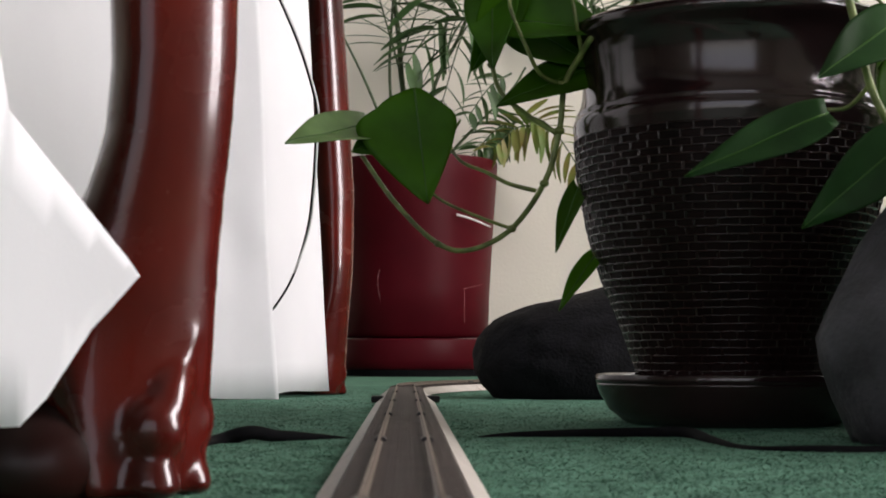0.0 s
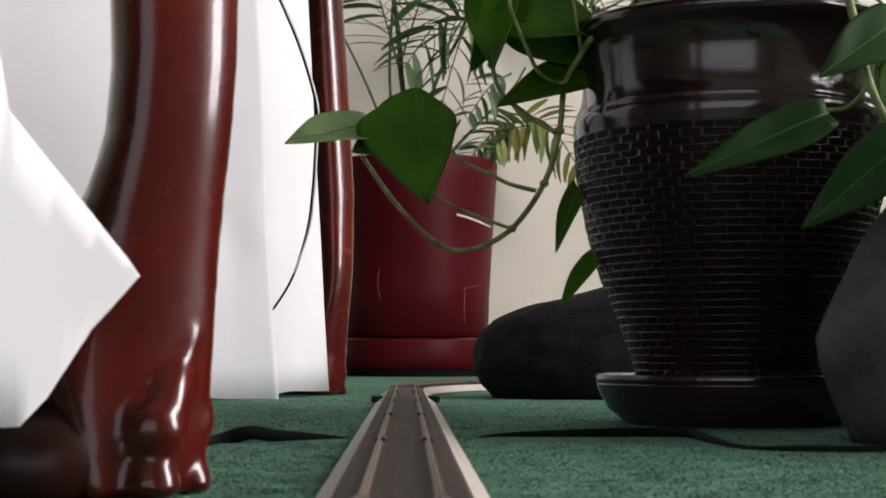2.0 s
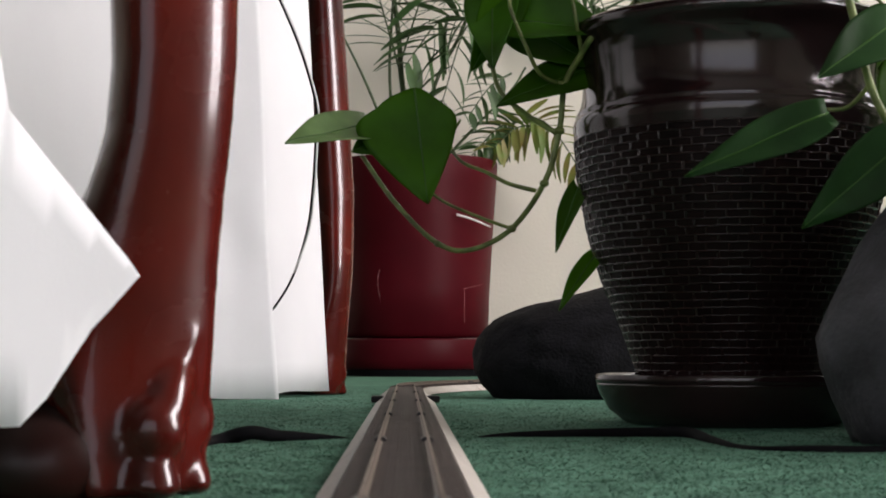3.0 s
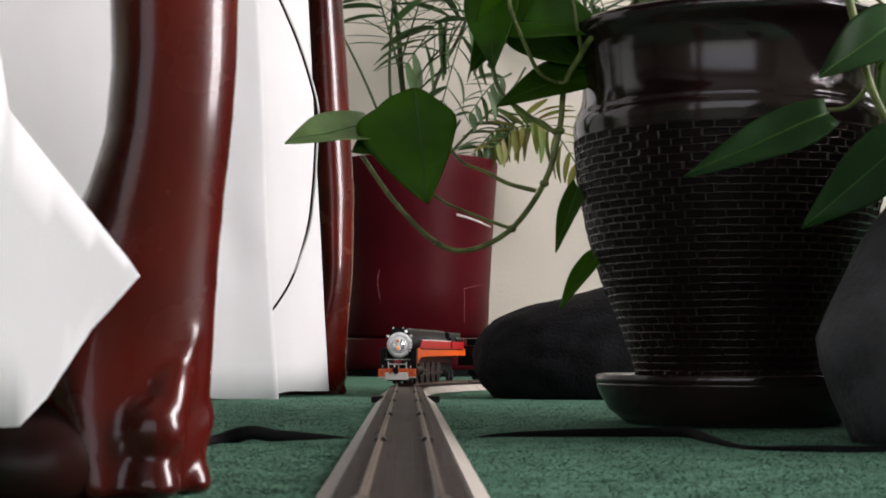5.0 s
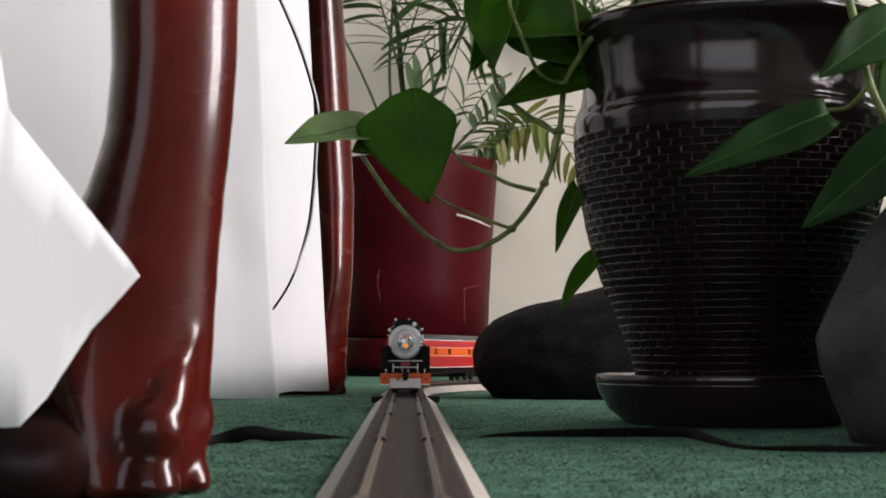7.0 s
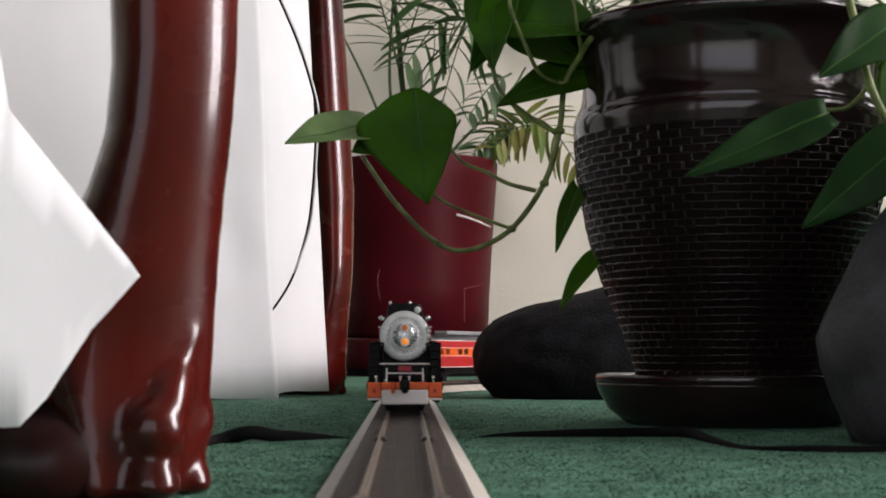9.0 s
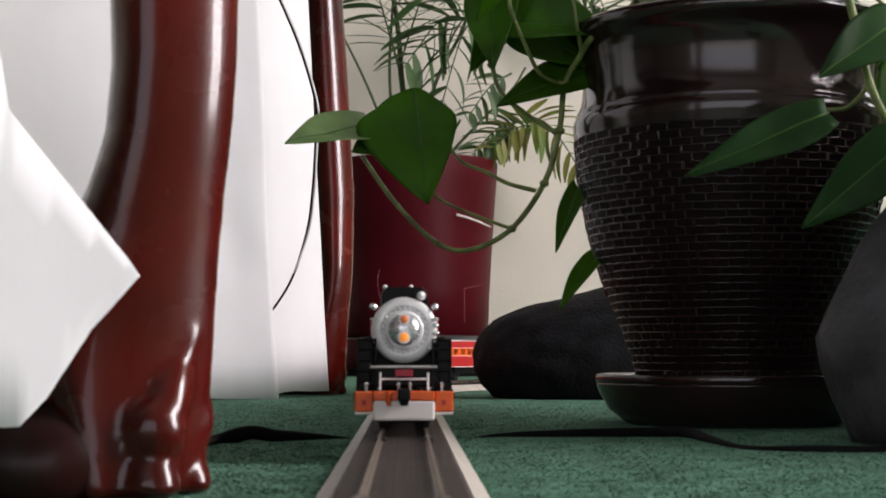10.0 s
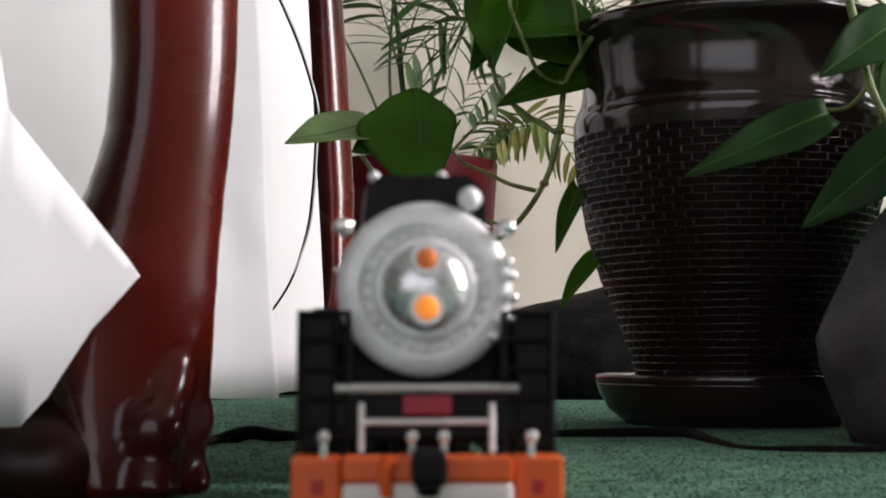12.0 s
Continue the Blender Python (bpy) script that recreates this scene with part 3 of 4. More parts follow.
def build_leg(parent):
    bm = bmesh.new()
    rings = []
    zs = [0.0005 + 0.7195 * (k / 90) ** 1.5 for k in range(91)]
    for z in zs:
        r, l = lerp(z, LEG_Z, LEG_R), lerp(z, LEG_Z, LEG_L)
        cx, hx = (r + l) / 2, (r - l) / 2
        foot = max(0.0, 1 - z / 0.075)
        hy = 0.0195 + 0.005 * foot
        ring = []
        for k in range(40):
            a = 2 * math.pi * k / 40
            ca, sa = math.cos(a), math.sin(a)
            q = (abs(ca) ** 1.55 + abs(sa) ** 1.55) ** (-1 / 1.55)       # soft diamond section, a ridge to the front
            rr = q * (1 + 0.02 * foot * math.cos(7 * a))
            x = cx + hx * rr * ca
            if sa < 0:
                x += 0.006 * sa * (1 - abs(ca))
            ring.append(bm.verts.new((x, hy * rr * sa - 0.002 * foot, z)))
        rings.append(ring)
    for a, b in zip(rings, rings[1:]):
        for k in range(40):
            bm.faces.new((a[k], a[(k + 1) % 40], b[(k + 1) % 40], b[k]))
    bm.faces.new(rings[0][::-1])
    bm.faces.new(rings[-1])
    o = Vector((-0.050, 0.44, 0))
    toes = (([(-0.0639, 0.4373, 0.0511), (-0.0626, 0.4328, 0.0445), (-0.0656, 0.4303, 0.0357), (-0.0681, 0.4228, 0.0216), (-0.0695, 0.4208, 0.0108), (-0.0703, 0.4208, 0.0025)], 0.0034, 0.0068),
            ([(-0.0605, 0.4438, 0.0446), (-0.0607, 0.4398, 0.0217), (-0.0620, 0.4368, 0.0021)], 0.0030, 0.0052))
    for pts, r0, r1 in toes:
        pts = [Vector(q) - o for q in pts]
        tube(bm, pts, r0, r1, 16, 8, 0.26)
        ball(bm, pts[0], r0 * 1.15, 16)
        ball(bm, (pts[-1].x, pts[-1].y, max(pts[-1].z, 0.8 * r1)), r1 * 1.1, 20)
    ball(bm, Vector((-0.0704, 0.4225, 0.0188)) - o, (0.0092, 0.0085, 0.0098), 24)       # the big knuckle
    ball(bm, Vector((-0.1000, 0.4480, 0.0260)) - o, (0.0250, 0.0180, 0.0150), 24)       # the palm over the ball
    for v in bm.verts:
        v.co.z = max(v.co.z, 0.0)
    bmesh.ops.recalc_face_normals(bm, faces=bm.faces)
    leg = part("leg", bm, M_WOOD, parent, "curved cabriole leg with a claw foot", True)
    re = leg.modifiers.new("carved", "REMESH")
    re.mode, re.voxel_size, re.use_smooth_shade = "VOXEL", 0.0014, True
    sm = leg.modifiers.new("worn", "SMOOTH")
    sm.factor, sm.iterations = 0.5, 8
    b = ball(bmesh.new(), Vector((-0.1020, 0.4300, 0.0090)) - o, (0.0245, 0.0200, 0.0192), 36)
    for v in b.verts:
        v.co.z = max(v.co.z, 0.0)
    part("foot_ball", b, M_WOODD, leg, "ball gripped by the claw, coloured dark for shade", True)
    return leg


table = thing("table", pose(-0.050, 0.44, 0), "cherry-stained lacquered table with curved cabriole legs", "table")
for x, y in ((0, 0), (-0.0042, 1.075), (-0.80, 0), (-0.80, 1.075)):
    leg = build_leg(table)
    leg.location, leg.scale = (x, y, 0), (1 if x > -0.4 else -1, 1 if y < 0.5 else -1, 1)
part("apron", boxes(((-0.43, 0.0, 0.675), (0.72, 0.022, 0.09)), ((-0.43, 1.075, 0.675), (0.72, 0.022, 0.09)), ((-0.035, 0.537, 0.675), (0.022, 1.03, 0.09)), ((-0.835, 0.537, 0.675), (0.022, 1.03, 0.09)), bevel=0.003), M_WOOD, table)
part("tabletop", boxes(((-0.43, 0.537, 0.735), (0.92, 1.20, 0.028)), bevel=0.008), M_WOOD, table)

cloth = thing("tablecloth", Matrix(), "plain white cloth hanging from the table down to the carpet", "tablecloth")


def drape(name, line, z0, z1, lean, ripple, nz=24, label=""):
    """A hanging panel: a line of (x, y) along the hem, leaning by lean over its height."""
    pts = spline([(x, y, 0) for x, y in line], 10)
    vs, fs = [], []
    for k in range(nz + 1):
        f = k / nz
        z = z0 + (z1 - z0) * f
        for i, p in enumerate(pts):
            w = ripple * (noise.noise(Vector((p.x * 14, p.y * 14, z * 3))) + 0.5 * noise.noise(Vector((p.x * 40, p.y * 40, z * 7 + 3))))
            vs.append((p.x + lean * f + w, p.y - 0.6 * w, z + (0.004 * noise.noise(Vector((p.x * 18, p.y * 18, 1))) if k == 0 else 0)))
    n = len(pts)
    for k in range(nz):
        for i in range(n - 1):
            fs.append((k * n + i, k * n + i + 1, (k + 1) * n + i + 1, (k + 1) * n + i))
    ob = mesh_part(name, vs, fs, M_CLOTH, cloth, label, True)
    so = ob.modifiers.new("thick", "SOLIDIFY")
    so.thickness = 0.0012
    return ob


drape("side_drape", [(-0.42, 0.80), (-0.34, 0.95), (-0.25, 1.20), (-0.19, 1.30), (-0.155, 1.335), (-0.1175, 1.3550)], 0.001, 0.72, -0.040, 0.004, 24, "greyish white panel falling to the carpet")
drape("end_drape", [(-0.1387, 1.3750), (-0.1151, 1.4000), (-0.0939, 1.4350), (-0.0756, 1.4750)], 0.0035, 0.72, -0.042, 0.0012, 24, "bright white panel with a straight edge")


def sheet(name, outline, label):
    """A cloth corner that hangs in the air, from its outline."""
    bm = bmesh.new()
    f = bm.faces.new([bm.verts.new(q) for q in outline])
    bmesh.ops.triangulate(bm, faces=[f])
    bmesh.ops.subdivide_edges(bm, edges=bm.edges[:], cuts=3, use_grid_fill=True)
    for v in bm.verts:
        v.co.y += 0.0012 * noise.noise(v.co * 22)
    ob = part(name, bm, M_CLOTH, cloth, label, True)
    so = ob.modifiers.new("thick", "SOLIDIFY")
    so.thickness = 0.0010
    return ob


sheet("hanging_corner", [(-0.0706, 0.3960, 0.0605), (-0.0719, 0.3951, 0.0589), (-0.0770, 0.3918, 0.0522), (-0.0814, 0.3889, 0.0467), (-0.0866, 0.3855, 0.0375), (-0.0912, 0.3824, 0.0290), (-0.0969, 0.3787, 0.0221), (-0.1007, 0.3762, 0.0220), (-0.1077, 0.3716, 0.0218), (-0.1483, 0.3448, 0.0307), (-0.1554, 0.3401, 0.6617), (-0.1252, 0.3601, 0.6947), (-0.1100, 0.3700, 0.1494), (-0.1048, 0.3735, 0.1201), (-0.1003, 0.3764, 0.1013), (-0.0909, 0.3826, 0.0886), (-0.0812, 0.3890, 0.0755), (-0.0733, 0.3942, 0.0649)], "white pointed corner hanging free")

cord = thing("hanging_cord", Matrix(), "thin black and white twin cord hanging in a loop", "cord")
b = bmesh.new()
line = [(-0.1195, 1.3000, 0.3654), (-0.1120, 1.3000, 0.3504), (-0.0969, 1.3000, 0.3154), (-0.0853, 1.3000, 0.2804), (-0.0787, 1.3000, 0.2505), (-0.0800, 1.3000, 0.2207), (-0.0829, 1.3100, 0.1822), (-0.0889, 1.3300, 0.1491), (-0.1035, 1.3600, 0.1104), (-0.1214, 1.3750, 0.0828), (-0.1314, 1.3720, 0.0749)]
tube(b, line, 0.0011)
part("black_strand", b, M_WIRE, cord, "black strand", True)
b = bmesh.new()
tube(b, [(x + 0.0017, y - 0.001, z) for x, y, z in line[:8]] + [line[8]], 0.0008)
part("white_strand", b, M_WIREW, cord, "white strand", True)

# ---- red planter with a parlour palm ----
planter = thing("red_planter", pose(0.016, 2.86, 0), "dark red plastic planter with attached saucer and scratches", "plant pot")
part("pot", lathe([(0.1310, 0.072), (0.1385, 0.078), (0.1415, 0.16), (0.1480, 0.27), (0.1545, 0.36), (0.1575, 0.402), (0.1565, 0.4055), (0.1535, 0.405), (0.1500, 0.38), (0.1440, 0.3)], 96), M_RED, planter, "", True)
part("saucer", lathe([(0.0, 0.012), (0.1370, 0.012), (0.1435, 0.016), (0.1475, 0.030), (0.1490, 0.066), (0.1475, 0.0695), (0.1452, 0.069), (0.1430, 0.058), (0.10, 0.05), (0.0, 0.05)], 96), M_RED, planter, "dark red deep saucer", True)
# black ring stands in for the shadow gap below the saucer
part("saucer_shadow", lathe([(0.1190, 0.0), (0.1380, 0.0), (0.1380, 0.0125), (0.1190, 0.0125)], 64, True), M_WIRE, planter, "black ring in place of the shadow under the saucer")
part("soil", lathe([(0.0001, 0.37), (0.06, 0.372), (0.1480, 0.365)], 48), M_SOIL, planter, "dark potting soil", True)
for pts in ([(-0.0495, 2.7200, 0.1934), (-0.0535, 2.7200, 0.1708), (-0.0472, 2.7200, 0.1350)], [(0.1025, 2.7250, 0.1589), (0.1391, 2.7350, 0.1687)], [(0.1046, 2.7250, 0.1558), (0.1045, 2.7250, 0.0994)], [(0.0173, 2.7140, 0.0685), (0.0153, 2.7140, 0.0278)], [(0.0899, 2.7150, 0.2941), (0.1179, 2.7200, 0.2864), (0.1527, 2.7350, 0.2733)]):
    b = bmesh.new()
    w = 0.0024 if pts[0][2] > 0.28 else 0.0004
    tube(b, [(x - 0.016, y - 2.86, z) for x, y, z in pts], w, w * 0.6, 6, 3)
    part("scratch", b, M_TWHITE if w > 0.001 else M_SCUFF, planter, "pale scuff mark")

palm = thing("parlour_palm", pose(0.035, 2.86, 0.37), "parlour palm with thin stems and feathery green fronds", "plant")


def leaflet(length, width, droop, seg=5):
    vs, fs = [], []
    for k in range(seg + 1):
        f = k / seg
        w = width * (math.sin(math.pi * min(f * 0.86 + 0.10, 1)) ** 0.8) / 2
        z = -droop * length * f * f
        vs += [(-w, f * length, z + 0.25 * w), (0, f * length, z), (w, f * length, z + 0.25 * w)]
    for k in range(seg):
        a = 3 * k
        fs += [(a, a + 1, a + 4, a + 3), (a + 1, a + 2, a + 5, a + 4)]
    return vs, fs


def frond(base, tip, sag, count, length, material, seed, width=0.015):
    """A rachis from base to tip with leaflets on both sides; each leaflet is a piece of its own."""
    rnd = random.Random(seed)
    base, tip = Vector(base), Vector(tip)
    mid = (base + tip) / 2 + Vector((0, 0, sag))
    off = Vector((0.035, 2.86, 0.37))
    pts = spline([base - off, mid - off, tip - off], 12)
    b = bmesh.new()
    tube(b, pts, 0.0022, 0.0010, 6, 1)
    rach = part("rachis", b, M_PSTEM, palm, "thin green frond stalk", True)
    for k in range(count):
        f = 0.22 + 0.78 * k / (count - 1)
        i = min(int(f * (len(pts) - 1)), len(pts) - 2)
        p, d = pts[i], (pts[i + 1] - pts[i]).normalized()
        side = Vector((-d.z, 0, d.x)).normalized()
        for s in (-1, 1):
            ln = length * (0.55 + 0.6 * math.sin(math.pi * (0.15 + 0.75 * f))) * rnd.uniform(0.8, 1.1)
            vs, fs = leaflet(ln, width * rnd.uniform(0.8, 1.15), rnd.uniform(0.1, 0.45))
            way = (d * rnd.uniform(0.55, 0.9) + s * side + Vector((0, rnd.uniform(-0.5, 0.3), -0.15))).normalized()
            m = Matrix.Translation(p) @ way.to_track_quat("Y", "Z").to_matrix().to_4x4() @ Matrix.Rotation(rnd.uniform(-0.5, 0.5), 4, "Y")
            mesh_part("leaflet", [m @ Vector(v) for v in vs], fs, material, rach, "", True)
    return rach


def stalk(points, r):
    b = bmesh.new()
    tube(b, [(x - 0.035, y - 2.86, z - 0.37) for x, y, z in points], r, r * 0.7, 8)
    part("stem", b, M_PSTEM, palm, "slim ringed palm stem", True)


stalk([(0.0157, 2.8600, 0.3946), (-0.0095, 2.8500, 0.5569), (-0.0162, 2.8400, 0.6426), (-0.0338, 2.8400, 0.7854)], 0.0062)
stalk([(-0.0168, 2.8600, 0.3945), (-0.0331, 2.8300, 0.5532), (-0.0312, 2.8300, 0.6513), (-0.0229, 2.8300, 0.7829)], 0.0032)
stalk([(-0.0060, 2.8400, 0.3812), (-0.0561, 2.8000, 0.4993), (-0.0858, 2.7900, 0.5671), (-0.1228, 2.7800, 0.6400)], 0.0030)
stalk([(0.0102, 2.8600, 0.3837), (0.0535, 2.8600, 0.5590), (0.1030, 2.8700, 0.6606), (0.1415, 2.8700, 0.7721)], 0.0042)
stalk([(0.0536, 2.8600, 0.3947), (0.1396, 2.8400, 0.4848), (0.1992, 2.8400, 0.5451), (0.2265, 2.8400, 0.5890)], 0.0030)
frond((-0.0161, 2.8400, 0.5878), (0.0413, 2.7800, 0.7593), 0.0, 9, 0.105, M_PALM, 1)
frond((-0.0159, 2.8200, 0.5840), (-0.0708, 2.8000, 0.7747), 0.0, 9, 0.105, M_PALM, 2)
frond((0.1409, 2.8600, 0.6808), (-0.0062, 2.8000, 0.5802), 0.050, 8, 0.100, M_PALM, 3, 0.021)
frond((0.1519, 2.8600, 0.7030), (0.0626, 2.7800, 0.5018), 0.050, 8, 0.095, M_PALM, 4, 0.021)
frond((0.1993, 2.8400, 0.5779), (0.1155, 2.7800, 0.4860), 0.015, 7, 0.055, M_PALM, 5)
frond((0.2277, 2.8600, 0.4883), (0.1215, 2.8000, 0.4142), 0.020, 10, 0.060, M_PALM, 6)
frond((0.1951, 2.8600, 0.5046), (0.3449, 2.8000, 0.3560), 0.045, 11, 0.070, M_PALMY, 7)
frond((0.2603, 2.8600, 0.4774), (0.1588, 2.8000, 0.4250), 0.020, 9, 0.060, M_PALMY, 8)
frond((0.2317, 2.9000, 0.7015), (0.3688, 2.8400, 0.7327), 0.02, 9, 0.10, M_PALM, 10)
frond((0.1651, 2.9000, 0.7123), (0.0857, 2.8400, 0.7862), 0.02, 8, 0.08, M_PALM, 11)
frond((0.3204, 2.9000, 0.6682), (0.3849, 2.8400, 0.6997), 0.03, 8, 0.08, M_PALM, 13)

# ---- black stones ----


def stone(name, m, size, seed, shape, material, label):
    bm = bmesh.new()
    bmesh.ops.create_icosphere(bm, subdivisions=5, radius=1.0)
    for v in bm.verts:
        c = v.co.copy()
        k = 1 + 0.05 * noise.noise(c * 1.3 + Vector((seed, 0, 0))) + 0.02 * noise.noise(c * 5 + Vector((0, seed, 0))) + 0.006 * noise.noise(c * 16)
        c = Vector((c.x * size[0], c.y * size[1], c.z * size[2])) * k
        c = shape(c)
        c.z = max(c.z, 0.0)
        v.co = c
    ob = part(name, bm, material, None, "", True)
    ob.matrix_basis = m
    return tagged(ob, label, "stone", "black stones")


def shape_low(c):
    rise = min(max((c.x + 0.04) / 0.14, 0), 1)
    z = c.z + 0.035
    return Vector((c.x, c.y, z * (1 + 0.32 * rise * rise * (3 - 2 * rise))))


def shape_tall(c):
    z = c.z + 0.090
    # unseen right side is made up, widened to block the side window's light
    far = max((c.x + 0.13) / 0.25, 0)
    return Vector((c.x + 0.62 * max(z - 0.05, 0), c.y * (1 + 2.3 * far), z))



stone("stone", pose(0.184, 1.395, 0), (0.124, 0.080, 0.062), 3.1, shape_low, M_STONE, "rounded matte black stone lying on the carpet")
stone("stone", pose(0.381, 0.680, 0), (0.195, 0.075, 0.215), 7.7, shape_tall, M_STONE2, "smooth tall dark grey stone leaning beside the pot")

# ---- glazed pot with woven relief ----
POT = pose(0.1884, 0.870, 0)
pot = thing("glazed_pot", pose(0.1884, 0.870, 0.012), "dark brown glazed ceramic pot with basket-weave relief", "plant pot")
PR = [(0.0000, 0.006), (0.0505, 0.006), (0.0553, 0.012), (0.0553, 0.031), (0.0570, 0.036), (0.0650, 0.0592), (0.0745, 0.0824), (0.0820, 0.1091), (0.0878, 0.1392), (0.0892, 0.158), (0.0898, 0.1650),
      (0.0905, 0.1700), (0.0908, 0.1735), (0.0902, 0.1760), (0.0893, 0.1772), (0.0887, 0.1782), (0.0891, 0.1795), (0.0881, 0.1815), (0.0863, 0.1850), (0.0851, 0.1900), (0.0846, 0.198), (0.0850, 0.207),
      (0.0866, 0.2150), (0.0892, 0.2195), (0.0925, 0.2222), (0.0944, 0.2252), (0.0945, 0.2285), (0.0920, 0.2308), (0.0880, 0.2300), (0.0805, 0.2240), (0.0745, 0.2100), (0.0715, 0.190), (0.0685, 0.17)]
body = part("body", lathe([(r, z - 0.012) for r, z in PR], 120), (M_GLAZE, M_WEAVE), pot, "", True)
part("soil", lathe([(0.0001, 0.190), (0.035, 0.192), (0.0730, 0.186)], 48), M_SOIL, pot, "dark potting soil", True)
# the wall between the strips takes the duller, darker glaze
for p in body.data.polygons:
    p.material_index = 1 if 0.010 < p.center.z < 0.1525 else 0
rr, zz = [q[0] for q in PR[2:12]], [q[1] for q in PR[2:12]]
rnd = random.Random(11)
ROWS, WZ0, WZ1, CELLS, FINE = 33, 0.0225, 0.1645, 44, 264
vs, fs = [], []
for i in range(ROWS + 1):
    z = WZ0 + (WZ1 - WZ0) * i / ROWS
    h = (WZ1 - WZ0) / ROWS
    q = len(vs)
    ph = rnd.uniform(0, 6)
    for k in range(FINE):
        a = 2 * math.pi * k / FINE
        # each strip rises and dips as it passes over and under the uprights
        over = math.cos(math.pi * (k * CELLS / FINE * 2 + i))
        dz = 0.00030 * noise.noise(Vector((a * 9, i * 1.7, 0))) + 0.00022 * math.sin(5 * a + ph)
        up = (0.20 + 0.80 * min(max((z - 0.05) / 0.08, 0), 1)) * (0.0008 + 0.0003 * over) + 0.00045 * noise.noise(Vector((a * 16, i * 2.3, 5)))
        r = lerp(z, zz, rr)
        for rad, zc in ((r - 0.0012, z - 0.0012), (r + 0.75 * up, z - 0.0005), (r + up, z + 0.0002), (r - 0.0012, z + 0.0011)):
            vs.append((rad * math.cos(a), rad * math.sin(a), zc + dz - 0.012))
    for k in range(FINE):
        j = (k + 1) % FINE
        for c in range(3):
            fs.append((q + 4 * k + c, q + 4 * j + c, q + 4 * j + c + 1, q + 4 * k + c + 1))
    if i == ROWS:
        break
    for k in range(CELLS):
        a = 2 * math.pi * (k + 0.5 * (i % 2) + rnd.uniform(-0.10, 0.10)) / CELLS
        r0, r1, up = lerp(z, zz, rr), lerp(z + h, zz, rr), rnd.uniform(0.0004, 0.0011) * (0.3 + 0.7 * min(max((z - 0.05) / 0.08, 0), 1))
        w = rnd.uniform(0.0005, 0.0009) / r0
        q = len(vs)
        for rad, aa, zc in ((r0 - 0.0012, a - 2 * w, z), (r0 + up, a - 0.6 * w, z), (r0 + up, a + 0.6 * w, z), (r0 - 0.0012, a + 2 * w, z),
                            (r1 - 0.0012, a - 2 * w, z + h), (r1 + up, a - 0.6 * w, z + h), (r1 + up, a + 0.6 * w, z + h), (r1 - 0.0012, a + 2 * w, z + h)):
            vs.append((rad * math.cos(aa), rad * math.sin(aa), zc - 0.012))
        fs += [(q, q + 1, q + 5, q + 4), (q + 1, q + 2, q + 6, q + 5), (q + 2, q + 3, q + 7, q + 6)]
mesh_part("basket_weave", vs, fs, M_STRIP, body, "raised glazed strips woven in rows", True, kind="stuff")
saucer = thing("pot_saucer", POT, "dark brown glazed saucer under the woven pot", "saucer")
part("dish", lathe([(0.0, 0.0), (0.0565, 0.0), (0.0620, 0.0015), (0.0710, 0.0085), (0.0764, 0.0180), (0.0780, 0.0228), (0.0782, 0.0237), (0.0780, 0.0238), (0.0745, 0.0238), (0.0725, 0.0190), (0.0645, 0.0105), (0.0585, 0.0085), (0.0, 0.0085)], 96), M_GLAZE, saucer, "", True)
part("rim", lathe([(0.0735, 0.0235), (0.0778, 0.0235), (0.0786, 0.0246), (0.0787, 0.0282), (0.0779, 0.0290), (0.0752, 0.0290), (0.0738, 0.0270), (0.0735, 0.0235)], 96), M_GLAZE, saucer, "rounded glossy rim", True)

# ---- trailing pothos in the glazed pot ----
pothos = thing("pothos_plant", pose(0.1884, 0.870, 0.19), "trailing pothos with heart-shaped green leaves", "plant")
PO = Vector((0.1884, 0.870, 0.19))


def heart(f):
    """Half width of a heart-shaped leaf, 0 at the stalk, 1 at the tip."""
    return (math.sin(math.pi * min(1.0, (f * 0.93 + 0.07)) ** 0.62)) ** 0.85 * (1 - 0.12 * f)


def leaf(base, tip, width, face, material=None, fold=0.25, curl=0.10, cup=0.0, lobe=0.10, skew=0.0):
    """A leaf from base to tip; face is the way its upper side looks."""
    base, tip = Vector(base) - PO, Vector(tip) - PO
    d = tip - base
    ln = d.length
    d.normalize()
    nrm = Vector(face)
    nrm = (nrm - d * nrm.dot(d)).normalized()
    side = d.cross(nrm)
    vs, fs = [], []
    S, W = 18, 8
    for i in range(S + 1):
        f = i / S
        w = width / 2 * heart(f)
        for j in range(-W, W + 1):
            g = j / W
            back = lobe * ln * (abs(g) ** 1.6) * max(0, 1 - f * 2.4)
            z = fold * w * abs(g) - curl * ln * f * f - cup * w * g * g + 0.010 * ln * math.sin(9 * f + 3 * abs(g))
            vs.append(base + d * (ln * f - back) + side * (w * g * (1 + math.copysign(skew, g))) + nrm * z)
    n = 2 * W + 1
    for i in range(S):
        for j in range(n - 1):
            fs.append((i * n + j, i * n + j + 1, (i + 1) * n + j + 1, (i + 1) * n + j))
    ob = mesh_part("leaf", [tuple(v) for v in vs], fs, material or M_LEAF, pothos, "", True)
    so = ob.modifiers.new("thick", "SOLIDIFY")
    so.thickness = 0.0004
    b = bmesh.new()
    tube(b, [vs[i * n + W] + nrm * 0.0002 for i in range(0, S + 1, 3)], 0.0006, 0.0002, 6, 2)
    part("midrib", b, M_VEIN, ob, "pale midrib", True)
    return ob


def vine(points, r0, r1=None, name="vine"):
    b = bmesh.new()
    tube(b, [Vector(q) - PO for q in points], r0, r1, 10, 8)
    ob = part(name, b, M_VINE, pothos, "smooth green trailing stem", True)
    return ob


